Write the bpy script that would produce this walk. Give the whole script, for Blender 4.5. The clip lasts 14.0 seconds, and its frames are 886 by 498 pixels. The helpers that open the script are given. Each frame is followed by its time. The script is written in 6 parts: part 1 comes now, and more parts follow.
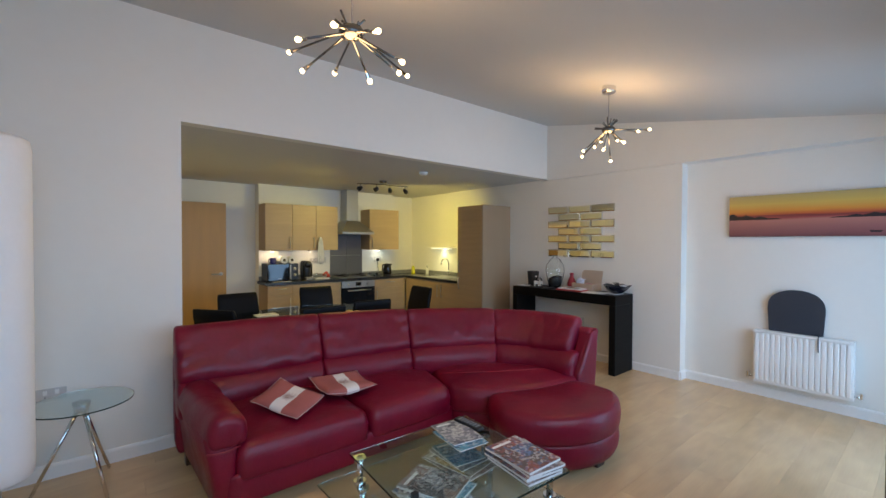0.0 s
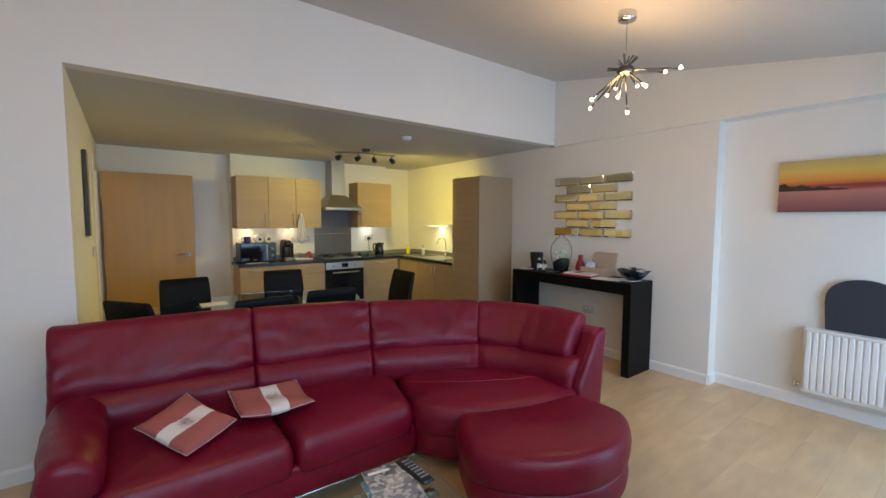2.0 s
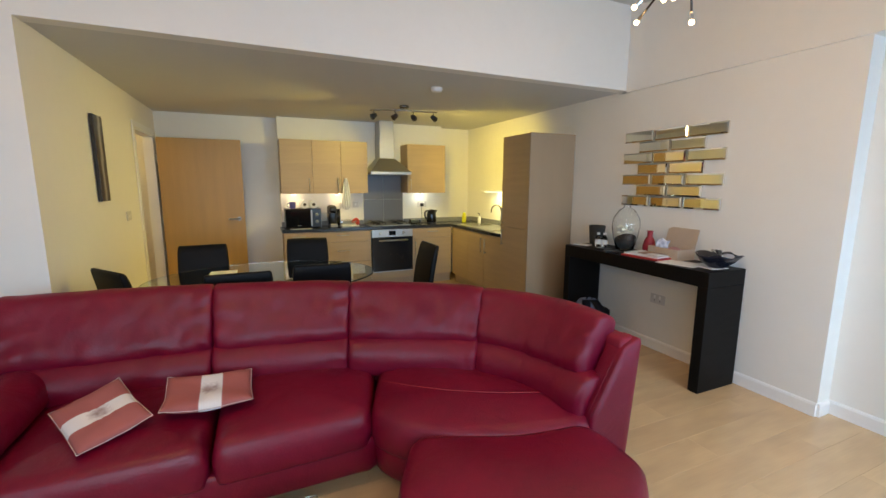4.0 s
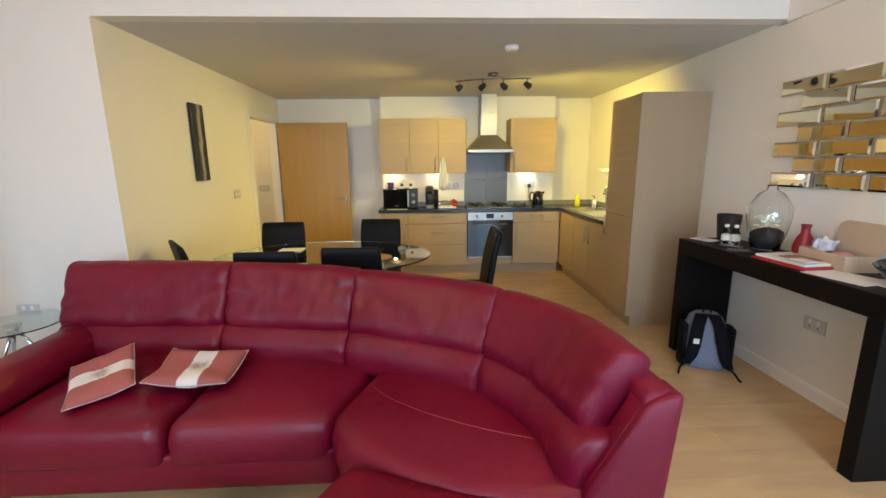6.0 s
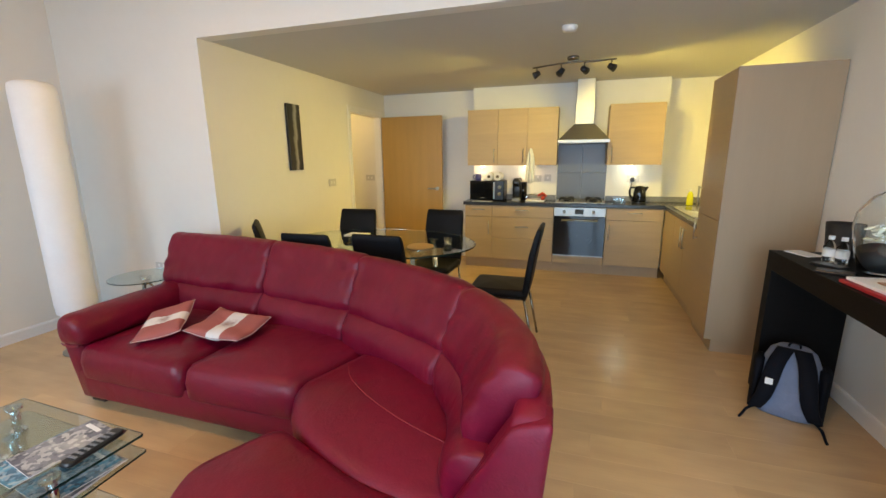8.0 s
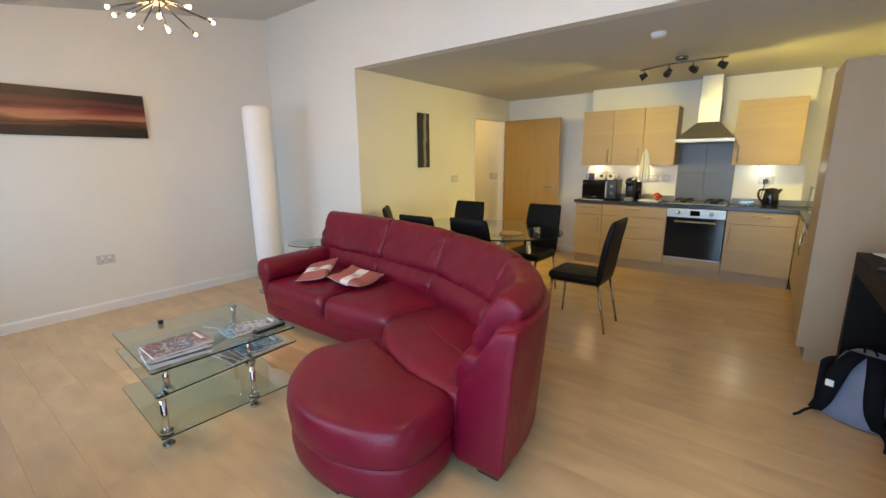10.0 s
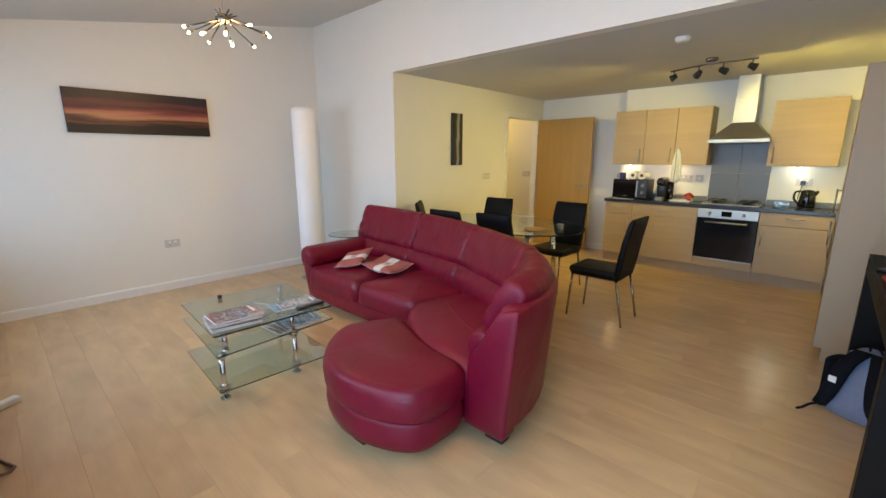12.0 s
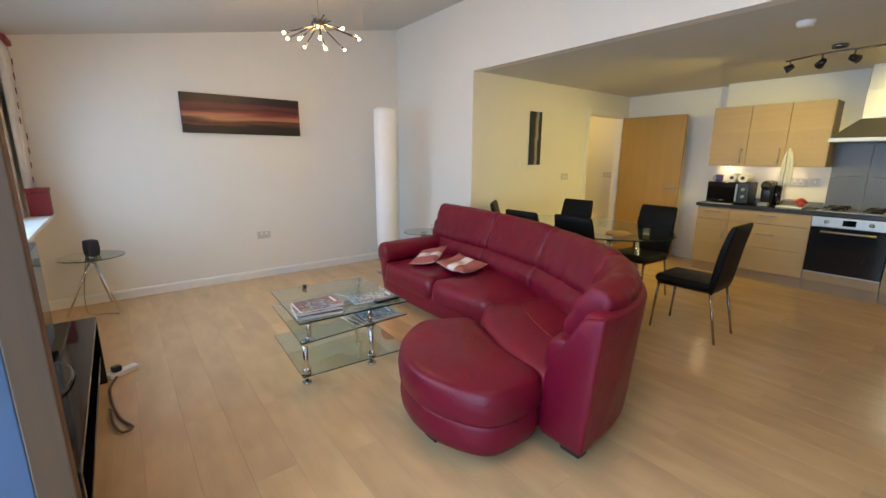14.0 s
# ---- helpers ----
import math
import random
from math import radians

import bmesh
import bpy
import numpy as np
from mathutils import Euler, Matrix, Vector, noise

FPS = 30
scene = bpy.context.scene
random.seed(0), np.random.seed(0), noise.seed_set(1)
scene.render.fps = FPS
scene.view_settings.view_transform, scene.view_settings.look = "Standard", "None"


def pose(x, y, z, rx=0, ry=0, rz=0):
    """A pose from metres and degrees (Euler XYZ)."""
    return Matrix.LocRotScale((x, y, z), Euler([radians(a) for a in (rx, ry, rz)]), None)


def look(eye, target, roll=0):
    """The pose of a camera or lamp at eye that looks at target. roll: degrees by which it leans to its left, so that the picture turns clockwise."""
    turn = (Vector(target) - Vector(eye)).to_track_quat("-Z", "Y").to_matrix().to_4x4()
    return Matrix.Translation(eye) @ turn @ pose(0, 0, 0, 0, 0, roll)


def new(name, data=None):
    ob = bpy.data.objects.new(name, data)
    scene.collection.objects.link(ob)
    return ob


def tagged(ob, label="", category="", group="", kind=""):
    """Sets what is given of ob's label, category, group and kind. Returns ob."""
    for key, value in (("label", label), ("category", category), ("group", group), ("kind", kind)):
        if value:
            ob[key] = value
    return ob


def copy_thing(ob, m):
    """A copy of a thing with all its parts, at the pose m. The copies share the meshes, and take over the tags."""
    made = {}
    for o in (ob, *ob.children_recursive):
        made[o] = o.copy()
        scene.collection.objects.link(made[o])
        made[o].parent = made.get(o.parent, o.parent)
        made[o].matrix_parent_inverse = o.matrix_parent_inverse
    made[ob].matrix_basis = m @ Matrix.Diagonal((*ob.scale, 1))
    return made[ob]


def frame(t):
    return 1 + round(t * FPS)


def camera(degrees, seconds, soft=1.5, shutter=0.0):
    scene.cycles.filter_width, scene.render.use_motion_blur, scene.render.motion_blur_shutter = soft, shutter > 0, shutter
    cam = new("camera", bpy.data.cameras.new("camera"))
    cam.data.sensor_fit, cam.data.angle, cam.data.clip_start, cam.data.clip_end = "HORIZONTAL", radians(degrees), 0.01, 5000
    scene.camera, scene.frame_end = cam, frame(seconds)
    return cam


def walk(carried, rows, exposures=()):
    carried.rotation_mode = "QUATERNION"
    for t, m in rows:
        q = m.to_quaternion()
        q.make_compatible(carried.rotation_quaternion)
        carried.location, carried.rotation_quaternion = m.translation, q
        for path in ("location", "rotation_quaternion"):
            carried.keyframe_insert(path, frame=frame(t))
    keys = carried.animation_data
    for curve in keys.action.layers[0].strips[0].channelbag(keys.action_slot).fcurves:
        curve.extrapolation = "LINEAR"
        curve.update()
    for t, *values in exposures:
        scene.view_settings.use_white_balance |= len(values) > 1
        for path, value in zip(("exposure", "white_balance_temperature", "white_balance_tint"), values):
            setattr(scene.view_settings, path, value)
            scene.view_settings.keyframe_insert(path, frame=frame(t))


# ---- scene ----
cam = camera(93.4, 14.0)
PATH = [
    (0, (0.11, 0.105, 1.48), (1.385, 1.646, 1.445), 0.2),
    (0.5, (0.226, 0.175, 1.469), (1.5, 1.716, 1.417), 0.2),
    (1, (0.436, 0.318, 1.483), (1.703, 1.864, 1.407), 0.2),
    (1.5, (0.61, 0.391, 1.483), (1.856, 1.952, 1.377), 0.2),
    (2, (0.828, 0.446, 1.476), (2.033, 2.035, 1.332), 0.2),
    (2.5, (1.038, 0.509, 1.477), (2.182, 2.14, 1.29), 0.1),
    (5, (2.124, 0.71, 1.492), (2.583, 2.621, 1.121), -0.1),
    (5.5, (2.329, 0.798, 1.474), (2.599, 2.742, 1.091), -0.5),
    (6, (2.548, 0.84, 1.452), (2.634, 2.798, 1.056), -0.6),
    (6.5, (2.785, 0.844, 1.458), (2.695, 2.799, 1.045), -0.6),
    (7, (2.976, 0.891, 1.448), (2.722, 2.83, 1.025), -0.7),
    (7.5, (3.157, 0.929, 1.464), (2.747, 2.839, 1.035), -0.6),
    (8, (3.347, 0.953, 1.451), (2.759, 2.816, 1.021), -0.6),
    (8.5, (3.527, 0.912, 1.436), (2.743, 2.702, 1.011), -0.5),
    (9, (3.699, 0.792, 1.42), (2.734, 2.493, 1.0), -0.5),
    (11.5, (4.261, 0.457, 1.425), (2.954, 1.909, 1.0), -0.2),
    (12, (4.263, 0.448, 1.437), (2.939, 1.884, 1.007), -0.0),
    (12.5, (4.257, 0.449, 1.428), (2.92, 1.873, 1.001), 0.0),
    (13, (4.26, 0.452, 1.424), (2.893, 1.847, 0.998), 0.0),
    (13.5, (4.264, 0.458, 1.427), (2.835, 1.791, 1.0), 0.1),
    (14, (4.2, 0.426, 1.426), (2.657, 1.623, 0.996), 0.3),
]
walk(cam, [(t, look(eye, target, roll)) for t, eye, target, roll in PATH],
     [(0, -1.24, 6550, 15), (1.5, -1.19, 6650, 15), (2.5, -1.12, 7000, 15), (5, -0.62, 7300, 15), (6, -0.52, 7450, 15), (8, -0.52, 7500, 15), (9, -0.60, 7350, 15), (11.5, -0.66, 7050, 15), (14, -0.76, 7200, 15)])

# ---- light ----
world = bpy.data.worlds.new("world")
scene.world = world
world.use_nodes = True
sky = world.node_tree.nodes.new("ShaderNodeTexSky")
sky.sky_type, sky.sun_disc = "NISHITA", False
sky.sun_elevation, sky.sun_rotation = radians(28), radians(200)
world.node_tree.nodes["Background"].inputs[1].default_value = 0.12
world.node_tree.links.new(sky.outputs[0], world.node_tree.nodes["Background"].inputs[0])


def lamp(name, kind, m, power, colour, size=0.1, size_y=None, spot=None):
    data = bpy.data.lights.new(name, kind)
    data.energy, data.color = power, colour
    if kind == "AREA":
        data.shape, data.size, data.size_y, data.spread = "RECTANGLE", size, size_y or size, radians(150)
    elif kind == "SUN":
        data.angle = radians(size)
    else:
        data.shadow_soft_size = size
    if spot:
        data.spot_size, data.spot_blend = radians(spot), 1.0
    ob = new(name, data)
    ob.matrix_world = m
    return ob


DAY, WARM = (0.34, 0.64, 1.0), (1.0, 0.63, 0.28)
WX0, WX1, WZ0, WZ1, WY = -0.52, 2.75, 0.92, 2.12, -0.22      # the window's opening
lamp("sun", "SUN", look((0, -10, 6), (1.5, 0, 0)), 0.8, (1.0, 0.95, 0.88), 12)
lamp("window_daylight", "AREA", look(((WX0 + WX1) / 2, WY - 0.26, 1.56), ((WX0 + WX1) / 2, 3, 0.55)), 106, DAY, WX1 - WX0, WZ1 - WZ0)
lamp("glazed_door_daylight", "AREA", look((3.9, WY - 0.12, 1.10), (3.7, 3, 0.6)), 104, DAY, 1.6, 1.9)
PENDANTS = [(0.964, 1.761), (3.36, 1.90)]
for px, py in PENDANTS:
    lamp("pendant_bulbs", "POINT", pose(px, py, 2.30), 44, WARM, 0.16)
SPOTS = [(2.93, 5.33), (3.16, 5.28), (3.37, 5.25), (3.60, 5.20)]
AIMS = [(0.60, 4.75, 0.85), (1.85, 6.8, 1.05), (4.70, 6.80, 1.60), (4.88, 5.8, 1.60)]
for (sx, sy), aim, power in zip(SPOTS, AIMS, (290, 190, 120, 260)):
    lamp("track_spot", "SPOT", look((sx, sy, 2.19), aim), power, (1.0, 0.84, 0.19), 0.04, spot=106)
lamp("shelf_strip_light", "AREA", look((4.83, 5.87, 1.352), (4.80, 5.87, 0.5)), 5, (0.95, 1.0, 0.55), 0.06, 0.5)
# added lamp, out of view, that brightens the hall wall
lamp("unseen_hall_bulb", "POINT", pose(-0.25, 6.1, 2.15), 19, (1.0, 0.74, 0.27), 0.10)
for ux, power in ((2.14, 2.0), (2.72, 1.8), (3.98, 2.1)):
    lamp("under_cabinet_lamp", "POINT", pose(ux, 6.58, 1.305), power, (1.0, 0.80, 0.45) if ux < 3 else (0.85, 1.0, 0.80), 0.03)

# ---- materials ----


def mat(name, colour, rough=0.5, metal=0.0, vary=0.08, scale=6.0, bump=0.0, bump_scale=60.0, coat=0.0, per_piece=0.0, stretch=(1, 1, 1), rough_vary=0.1, spec=0.5, folds=0.0, fold_scale=9.0):
    m = bpy.data.materials.new(name)
    m.use_nodes = True
    nt = m.node_tree
    b = nt.nodes["Principled BSDF"]
    b.inputs["Metallic"].default_value = metal
    b.inputs["Coat Weight"].default_value = coat
    b.inputs["Specular IOR Level"].default_value = spec
    tc = nt.nodes.new("ShaderNodeTexCoord")
    mp = nt.nodes.new("ShaderNodeMapping")
    mp.inputs["Scale"].default_value = stretch
    nt.links.new(tc.outputs["Object"], mp.inputs[0])
    if per_piece:
        oi = nt.nodes.new("ShaderNodeObjectInfo")
        sh = nt.nodes.new("ShaderNodeVectorMath")
        sh.operation = "SCALE"
        sh.inputs[0].default_value = (31.0, 17.0, 5.0)
        nt.links.new(oi.outputs["Random"], sh.inputs["Scale"])
        nt.links.new(sh.outputs[0], mp.inputs["Location"])
    big, fine = nt.nodes.new("ShaderNodeTexNoise"), nt.nodes.new("ShaderNodeTexNoise")
    big.inputs["Scale"].default_value, fine.inputs["Scale"].default_value = scale, scale * 9
    big.inputs["Detail"].default_value = 4
    for n in (big, fine):
        nt.links.new(mp.outputs[0], n.inputs["Vector"])
    mix = nt.nodes.new("ShaderNodeMath")
    mix.operation = "MULTIPLY_ADD"
    nt.links.new(fine.outputs[0], mix.inputs[0])
    mix.inputs[1].default_value = 0.4
    nt.links.new(big.outputs[0], mix.inputs[2])
    mr = nt.nodes.new("ShaderNodeMapRange")
    mr.inputs[1].default_value, mr.inputs[2].default_value = 0.35, 1.05
    mr.inputs[3].default_value, mr.inputs[4].default_value = 1 - vary, 1 + vary
    nt.links.new(mix.outputs[0], mr.inputs[0])
    value = mr.outputs[0]
    if per_piece:
        pm = nt.nodes.new("ShaderNodeMapRange")
        pm.inputs[3].default_value, pm.inputs[4].default_value = 1 - per_piece, 1 + per_piece
        nt.links.new(oi.outputs["Random"], pm.inputs[0])
        mul = nt.nodes.new("ShaderNodeMath")
        mul.operation = "MULTIPLY"
        nt.links.new(value, mul.inputs[0])
        nt.links.new(pm.outputs[0], mul.inputs[1])
        value = mul.outputs[0]
    sc = nt.nodes.new("ShaderNodeVectorMath")
    sc.operation = "SCALE"
    sc.inputs[0].default_value = colour
    nt.links.new(value, sc.inputs["Scale"])
    nt.links.new(sc.outputs[0], b.inputs["Base Color"])
    rr = nt.nodes.new("ShaderNodeMapRange")
    rr.inputs[1].default_value, rr.inputs[2].default_value = 0.3, 0.8
    rr.inputs[3].default_value, rr.inputs[4].default_value = max(0.02, rough - rough_vary * rough), min(1, rough + rough_vary * rough)
    nt.links.new(big.outputs[0], rr.inputs[0])
    nt.links.new(rr.outputs[0], b.inputs["Roughness"])
    if bump:
        bn = nt.nodes.new("ShaderNodeTexNoise")
        bn.inputs["Scale"].default_value, bn.inputs["Detail"].default_value = bump_scale, 5
        nt.links.new(mp.outputs[0], bn.inputs["Vector"])
        bp = nt.nodes.new("ShaderNodeBump")
        bp.inputs["Strength"].default_value, bp.inputs["Distance"].default_value = bump, 0.01
        nt.links.new(bn.outputs[0], bp.inputs["Height"])
        nt.links.new(bp.outputs[0], b.inputs["Normal"])
        if folds:
            fn = nt.nodes.new("ShaderNodeTexNoise")
            fn.inputs["Scale"].default_value, fn.inputs["Detail"].default_value, fn.inputs["Distortion"].default_value = fold_scale, 2, 1.2
            nt.links.new(mp.outputs[0], fn.inputs["Vector"])
            fb = nt.nodes.new("ShaderNodeBump")
            fb.inputs["Strength"].default_value, fb.inputs["Distance"].default_value = folds, 0.03
            nt.links.new(fn.outputs[0], fb.inputs["Height"])
            nt.links.new(fb.outputs[0], bp.inputs["Normal"])
    return m


def ramp_colour(m, stops, axis=0, lo=0.0, hi=1.0, wobble=0.0, wscale=(3, 3, 3)):
    """Replaces the base colour by bands along one axis of the object's own space."""
    nt = m.node_tree
    b = nt.nodes["Principled BSDF"]
    tc = nt.nodes.new("ShaderNodeTexCoord")
    sep = nt.nodes.new("ShaderNodeSeparateXYZ")
    nt.links.new(tc.outputs["Object"], sep.inputs[0])
    value = sep.outputs[axis]
    if wobble:
        mp = nt.nodes.new("ShaderNodeMapping")
        mp.inputs["Scale"].default_value = wscale
        nt.links.new(tc.outputs["Object"], mp.inputs[0])
        n = nt.nodes.new("ShaderNodeTexNoise")
        n.inputs["Scale"].default_value, n.inputs["Detail"].default_value = 1.0, 6
        nt.links.new(mp.outputs[0], n.inputs["Vector"])
        ma = nt.nodes.new("ShaderNodeMath")
        ma.operation = "MULTIPLY_ADD"
        nt.links.new(n.outputs[0], ma.inputs[0])
        ma.inputs[1].default_value = wobble
        nt.links.new(value, ma.inputs[2])
        value = ma.outputs[0]
    mr = nt.nodes.new("ShaderNodeMapRange")
    mr.inputs[1].default_value, mr.inputs[2].default_value = lo + wobble / 2, hi + wobble / 2
    nt.links.new(value, mr.inputs[0])
    cr = nt.nodes.new("ShaderNodeValToRGB")
    els = cr.color_ramp.elements
    while len(els) < len(stops):
        els.new(0.5)
    for e, (p, c) in zip(els, stops):
        e.position, e.color = p, (*c, 1)
    nt.links.new(mr.outputs[0], cr.inputs[0])
    nt.links.new(cr.outputs[0], b.inputs["Base Color"])
    return m


def glass(name, tint, rough=0.0, ior=1.45):
    m = bpy.data.materials.new(name)
    m.use_nodes = True
    b = m.node_tree.nodes["Principled BSDF"]
    b.inputs["Base Color"].default_value = (*tint, 1)
    b.inputs["Transmission Weight"].default_value = 1
    b.inputs["Roughness"].default_value = rough
    b.inputs["IOR"].default_value = ior
    return m


def glow(name, colour, strength):
    m = bpy.data.materials.new(name)
    m.use_nodes = True
    b = m.node_tree.nodes["Principled BSDF"]
    b.inputs["Base Color"].default_value = (0.9, 0.9, 0.9, 1)
    b.inputs["Emission Color"].default_value = (*colour, 1)
    b.inputs["Emission Strength"].default_value = strength
    return m


def laminate():
    """Washed oak: soft clouds, grain along the plank, a few darker figures."""
    m = bpy.data.materials.new("oak_laminate")
    m.use_nodes = True
    nt = m.node_tree
    b = nt.nodes["Principled BSDF"]
    b.inputs["Roughness"].default_value = 0.24
    b.inputs["Specular IOR Level"].default_value = 0.75
    tc, oi = nt.nodes.new("ShaderNodeTexCoord"), nt.nodes.new("ShaderNodeObjectInfo")
    sh, add = nt.nodes.new("ShaderNodeVectorMath"), nt.nodes.new("ShaderNodeVectorMath")
    sh.operation, add.operation = "SCALE", "ADD"
    sh.inputs[0].default_value = (31.0, 17.0, 0.0)
    nt.links.new(oi.outputs["Random"], sh.inputs["Scale"])
    nt.links.new(tc.outputs["Object"], add.inputs[0])
    nt.links.new(sh.outputs[0], add.inputs[1])
    value = None
    for stretch, detail, lo, hi in (((1.6, 5.0, 1), 2, 0.90, 1.08), ((4.0, 11.0, 1), 1, 0.93, 1.05), ((6.0, 110.0, 1), 2, 0.97, 1.03)):
        mp, n, r = nt.nodes.new("ShaderNodeMapping"), nt.nodes.new("ShaderNodeTexNoise"), nt.nodes.new("ShaderNodeMapRange")
        mp.inputs["Scale"].default_value = stretch
        n.inputs["Scale"].default_value, n.inputs["Detail"].default_value = 1.0, detail
        r.inputs[1].default_value, r.inputs[2].default_value, r.inputs[3].default_value, r.inputs[4].default_value = 0.25, 0.75, lo, hi
        nt.links.new(add.outputs[0], mp.inputs[0])
        nt.links.new(mp.outputs[0], n.inputs["Vector"])
        nt.links.new(n.outputs[0], r.inputs[0])
        if value is None:
            value = r.outputs[0]
        else:
            mu = nt.nodes.new("ShaderNodeMath")
            mu.operation = "MULTIPLY"
            nt.links.new(value, mu.inputs[0])
            nt.links.new(r.outputs[0], mu.inputs[1])
            value = mu.outputs[0]
    pr, mu, sc = nt.nodes.new("ShaderNodeMapRange"), nt.nodes.new("ShaderNodeMath"), nt.nodes.new("ShaderNodeVectorMath")
    pr.inputs[3].default_value, pr.inputs[4].default_value = 0.95, 1.04
    nt.links.new(oi.outputs["Random"], pr.inputs[0])
    mu.operation, sc.operation = "MULTIPLY", "SCALE"
    nt.links.new(value, mu.inputs[0])
    nt.links.new(pr.outputs[0], mu.inputs[1])
    sc.inputs[0].default_value = (0.62, 0.415, 0.222)
    nt.links.new(mu.outputs[0], sc.inputs["Scale"])
    nt.links.new(sc.outputs[0], b.inputs["Base Color"])
    return m


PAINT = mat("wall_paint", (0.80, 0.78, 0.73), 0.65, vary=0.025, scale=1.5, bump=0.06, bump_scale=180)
# white ceiling greyed: the shade it lies in is put into the colour
CEIL = mat("shaded_ceiling_paint", (0.62, 0.61, 0.58), 0.8, vary=0.02, scale=1.2, bump=0.04, bump_scale=150)
TRIM = mat("white_gloss_trim", (0.82, 0.81, 0.79), 0.35, vary=0.02)
LAMINATE = laminate()
SUBFLOOR = mat("dark_joint", (0.40, 0.29, 0.19), 0.8)
LEATHER = mat("red_leather", (0.168, 0.0022, 0.018), 0.44, vary=0.24, scale=3, bump=0.14, bump_scale=110, rough_vary=0.35, folds=0.13, fold_scale=7.0, spec=0.36)
LEATHER_D = mat("red_leather_seam", (0.23, 0.012, 0.022), 0.5)
DARKWOOD = mat("dark_foot_wood", (0.035, 0.02, 0.015), 0.4)
BEECH = mat("pale_wood_veneer", (0.43, 0.305, 0.168), 0.45, vary=0.10, scale=3, stretch=(0.45, 0.45, 7))
BEECH_H = mat("pale_wood_veneer_side", (0.38, 0.275, 0.175), 0.5, vary=0.05, scale=3, stretch=(3, 3, 0.35))
OAK = mat("oak_door_veneer", (0.42, 0.245, 0.075), 0.4, vary=0.09, scale=2.5, stretch=(5, 5, 0.4))
WORKTOP = mat("black_stone_worktop", (0.025, 0.025, 0.027), 0.25, vary=0.5, scale=40)
UPSTAND = mat("grey_speckled_upstand", (0.20, 0.20, 0.20), 0.35, vary=0.35, scale=60)
SPLASH = mat("grey_splashback_glaze", (0.125, 0.125, 0.13), 0.32, vary=0.06, scale=4)
STEEL = mat("brushed_steel", (0.46, 0.45, 0.42), 0.44, 1.0, vary=0.05, stretch=(1, 1, 20))
CHROME = mat("chrome", (0.72, 0.72, 0.72), 0.08, 1.0, vary=0.02)
DARKCHROME = mat("dark_chrome", (0.22, 0.215, 0.21), 0.18, 1.0, vary=0.05)
PENDANTMETAL = mat("smoked_chrome", (0.16, 0.155, 0.15), 0.28, 1.0, vary=0.08)
PLATE = mat("grey_metal_plate", (0.58, 0.57, 0.55), 0.4, vary=0.03)
CHAIRSTEEL = mat("dull_chair_steel", (0.34, 0.31, 0.27), 0.22, 1.0, vary=0.05)
MIRROR = mat("mirror", (0.86, 0.84, 0.78), 0.03, 1.0, vary=0.01)
BLACKLEATHER = mat("black_leather", (0.006, 0.006, 0.007), 0.5, vary=0.2, bump=0.1, bump_scale=45, spec=0.14)
BLACKWOOD = mat("black_brown_wood", (0.0055, 0.0047, 0.0045), 0.5, spec=0.12, vary=0.3, scale=5, stretch=(1, 1, 6), bump=0.05, bump_scale=60)
BLACKPLASTIC = mat("black_plastic", (0.012, 0.012, 0.013), 0.3)
BLACKGLOSS = mat("black_gloss", (0.006, 0.006, 0.007), 0.06)
OVENGLASS = mat("oven_glass", (0.012, 0.014, 0.018), 0.05)
GREYPLASTIC = mat("grey_plastic", (0.25, 0.25, 0.26), 0.4)
WHITEPLASTIC = mat("white_plastic", (0.75, 0.74, 0.72), 0.35)
PAPER = mat("white_paper", (0.78, 0.77, 0.75), 0.7)
LAMPPAPER = mat("lamp_paper", (0.86, 0.86, 0.87), 0.8, vary=0.03, bump=0.05)
CLEAR = glass("clear_glass", (0.66, 0.77, 0.755), 0.0, 1.5)
PALEGLASS = glass("pale_clear_glass", (0.975, 0.985, 0.975), 0.0, 1.45)
BULB = glow("lit_bulb", (1.0, 0.66, 0.30), 24)
PUCK = glow("lit_puck", (1.0, 0.88, 0.6), 65)
DENIM = mat("charcoal_fabric", (0.035, 0.038, 0.05), 0.9, vary=0.12, bump=0.2, bump_scale=220)

# ---- mesh helpers ----


def part(name, bm, material, parent=None, label="", smooth=False):
    me = bpy.data.meshes.new(name)
    bmesh.ops.recalc_face_normals(bm, faces=bm.faces[:])
    if smooth:
        for f in bm.faces:
            f.smooth = True
    bm.to_mesh(me)
    bm.free()
    for m in (material if isinstance(material, (list, tuple)) else [material]):
        me.materials.append(m)
    ob = new(name, me)
    if parent:
        ob.parent = parent
    if label:
        tagged(ob, label)
    return ob


def thing(name, x=0, y=0, z=0, rz=0, label="", category="", group="", kind=""):
    ob = new(name)
    ob.empty_display_size = 0.1
    ob.matrix_basis = pose(x, y, z, 0, 0, rz)
    return tagged(ob, label, category, group, kind)


def box(x0, x1, y0, y1, z0, z1, bevel=0.0, bm=None, segs=2, m=None):
    bm = bm or bmesh.new()
    mm = Matrix.Translation(((x0 + x1) / 2, (y0 + y1) / 2, (z0 + z1) / 2)) @ Matrix.Diagonal((x1 - x0, y1 - y0, z1 - z0, 1))
    r = bmesh.ops.create_cube(bm, size=1, matrix=(m @ mm) if m else mm)
    if bevel:
        es = {e for v in r["verts"] for e in v.link_edges}
        bmesh.ops.bevel(bm, geom=list(es), offset=bevel, segments=segs, affect="EDGES", profile=0.5)
    return bm


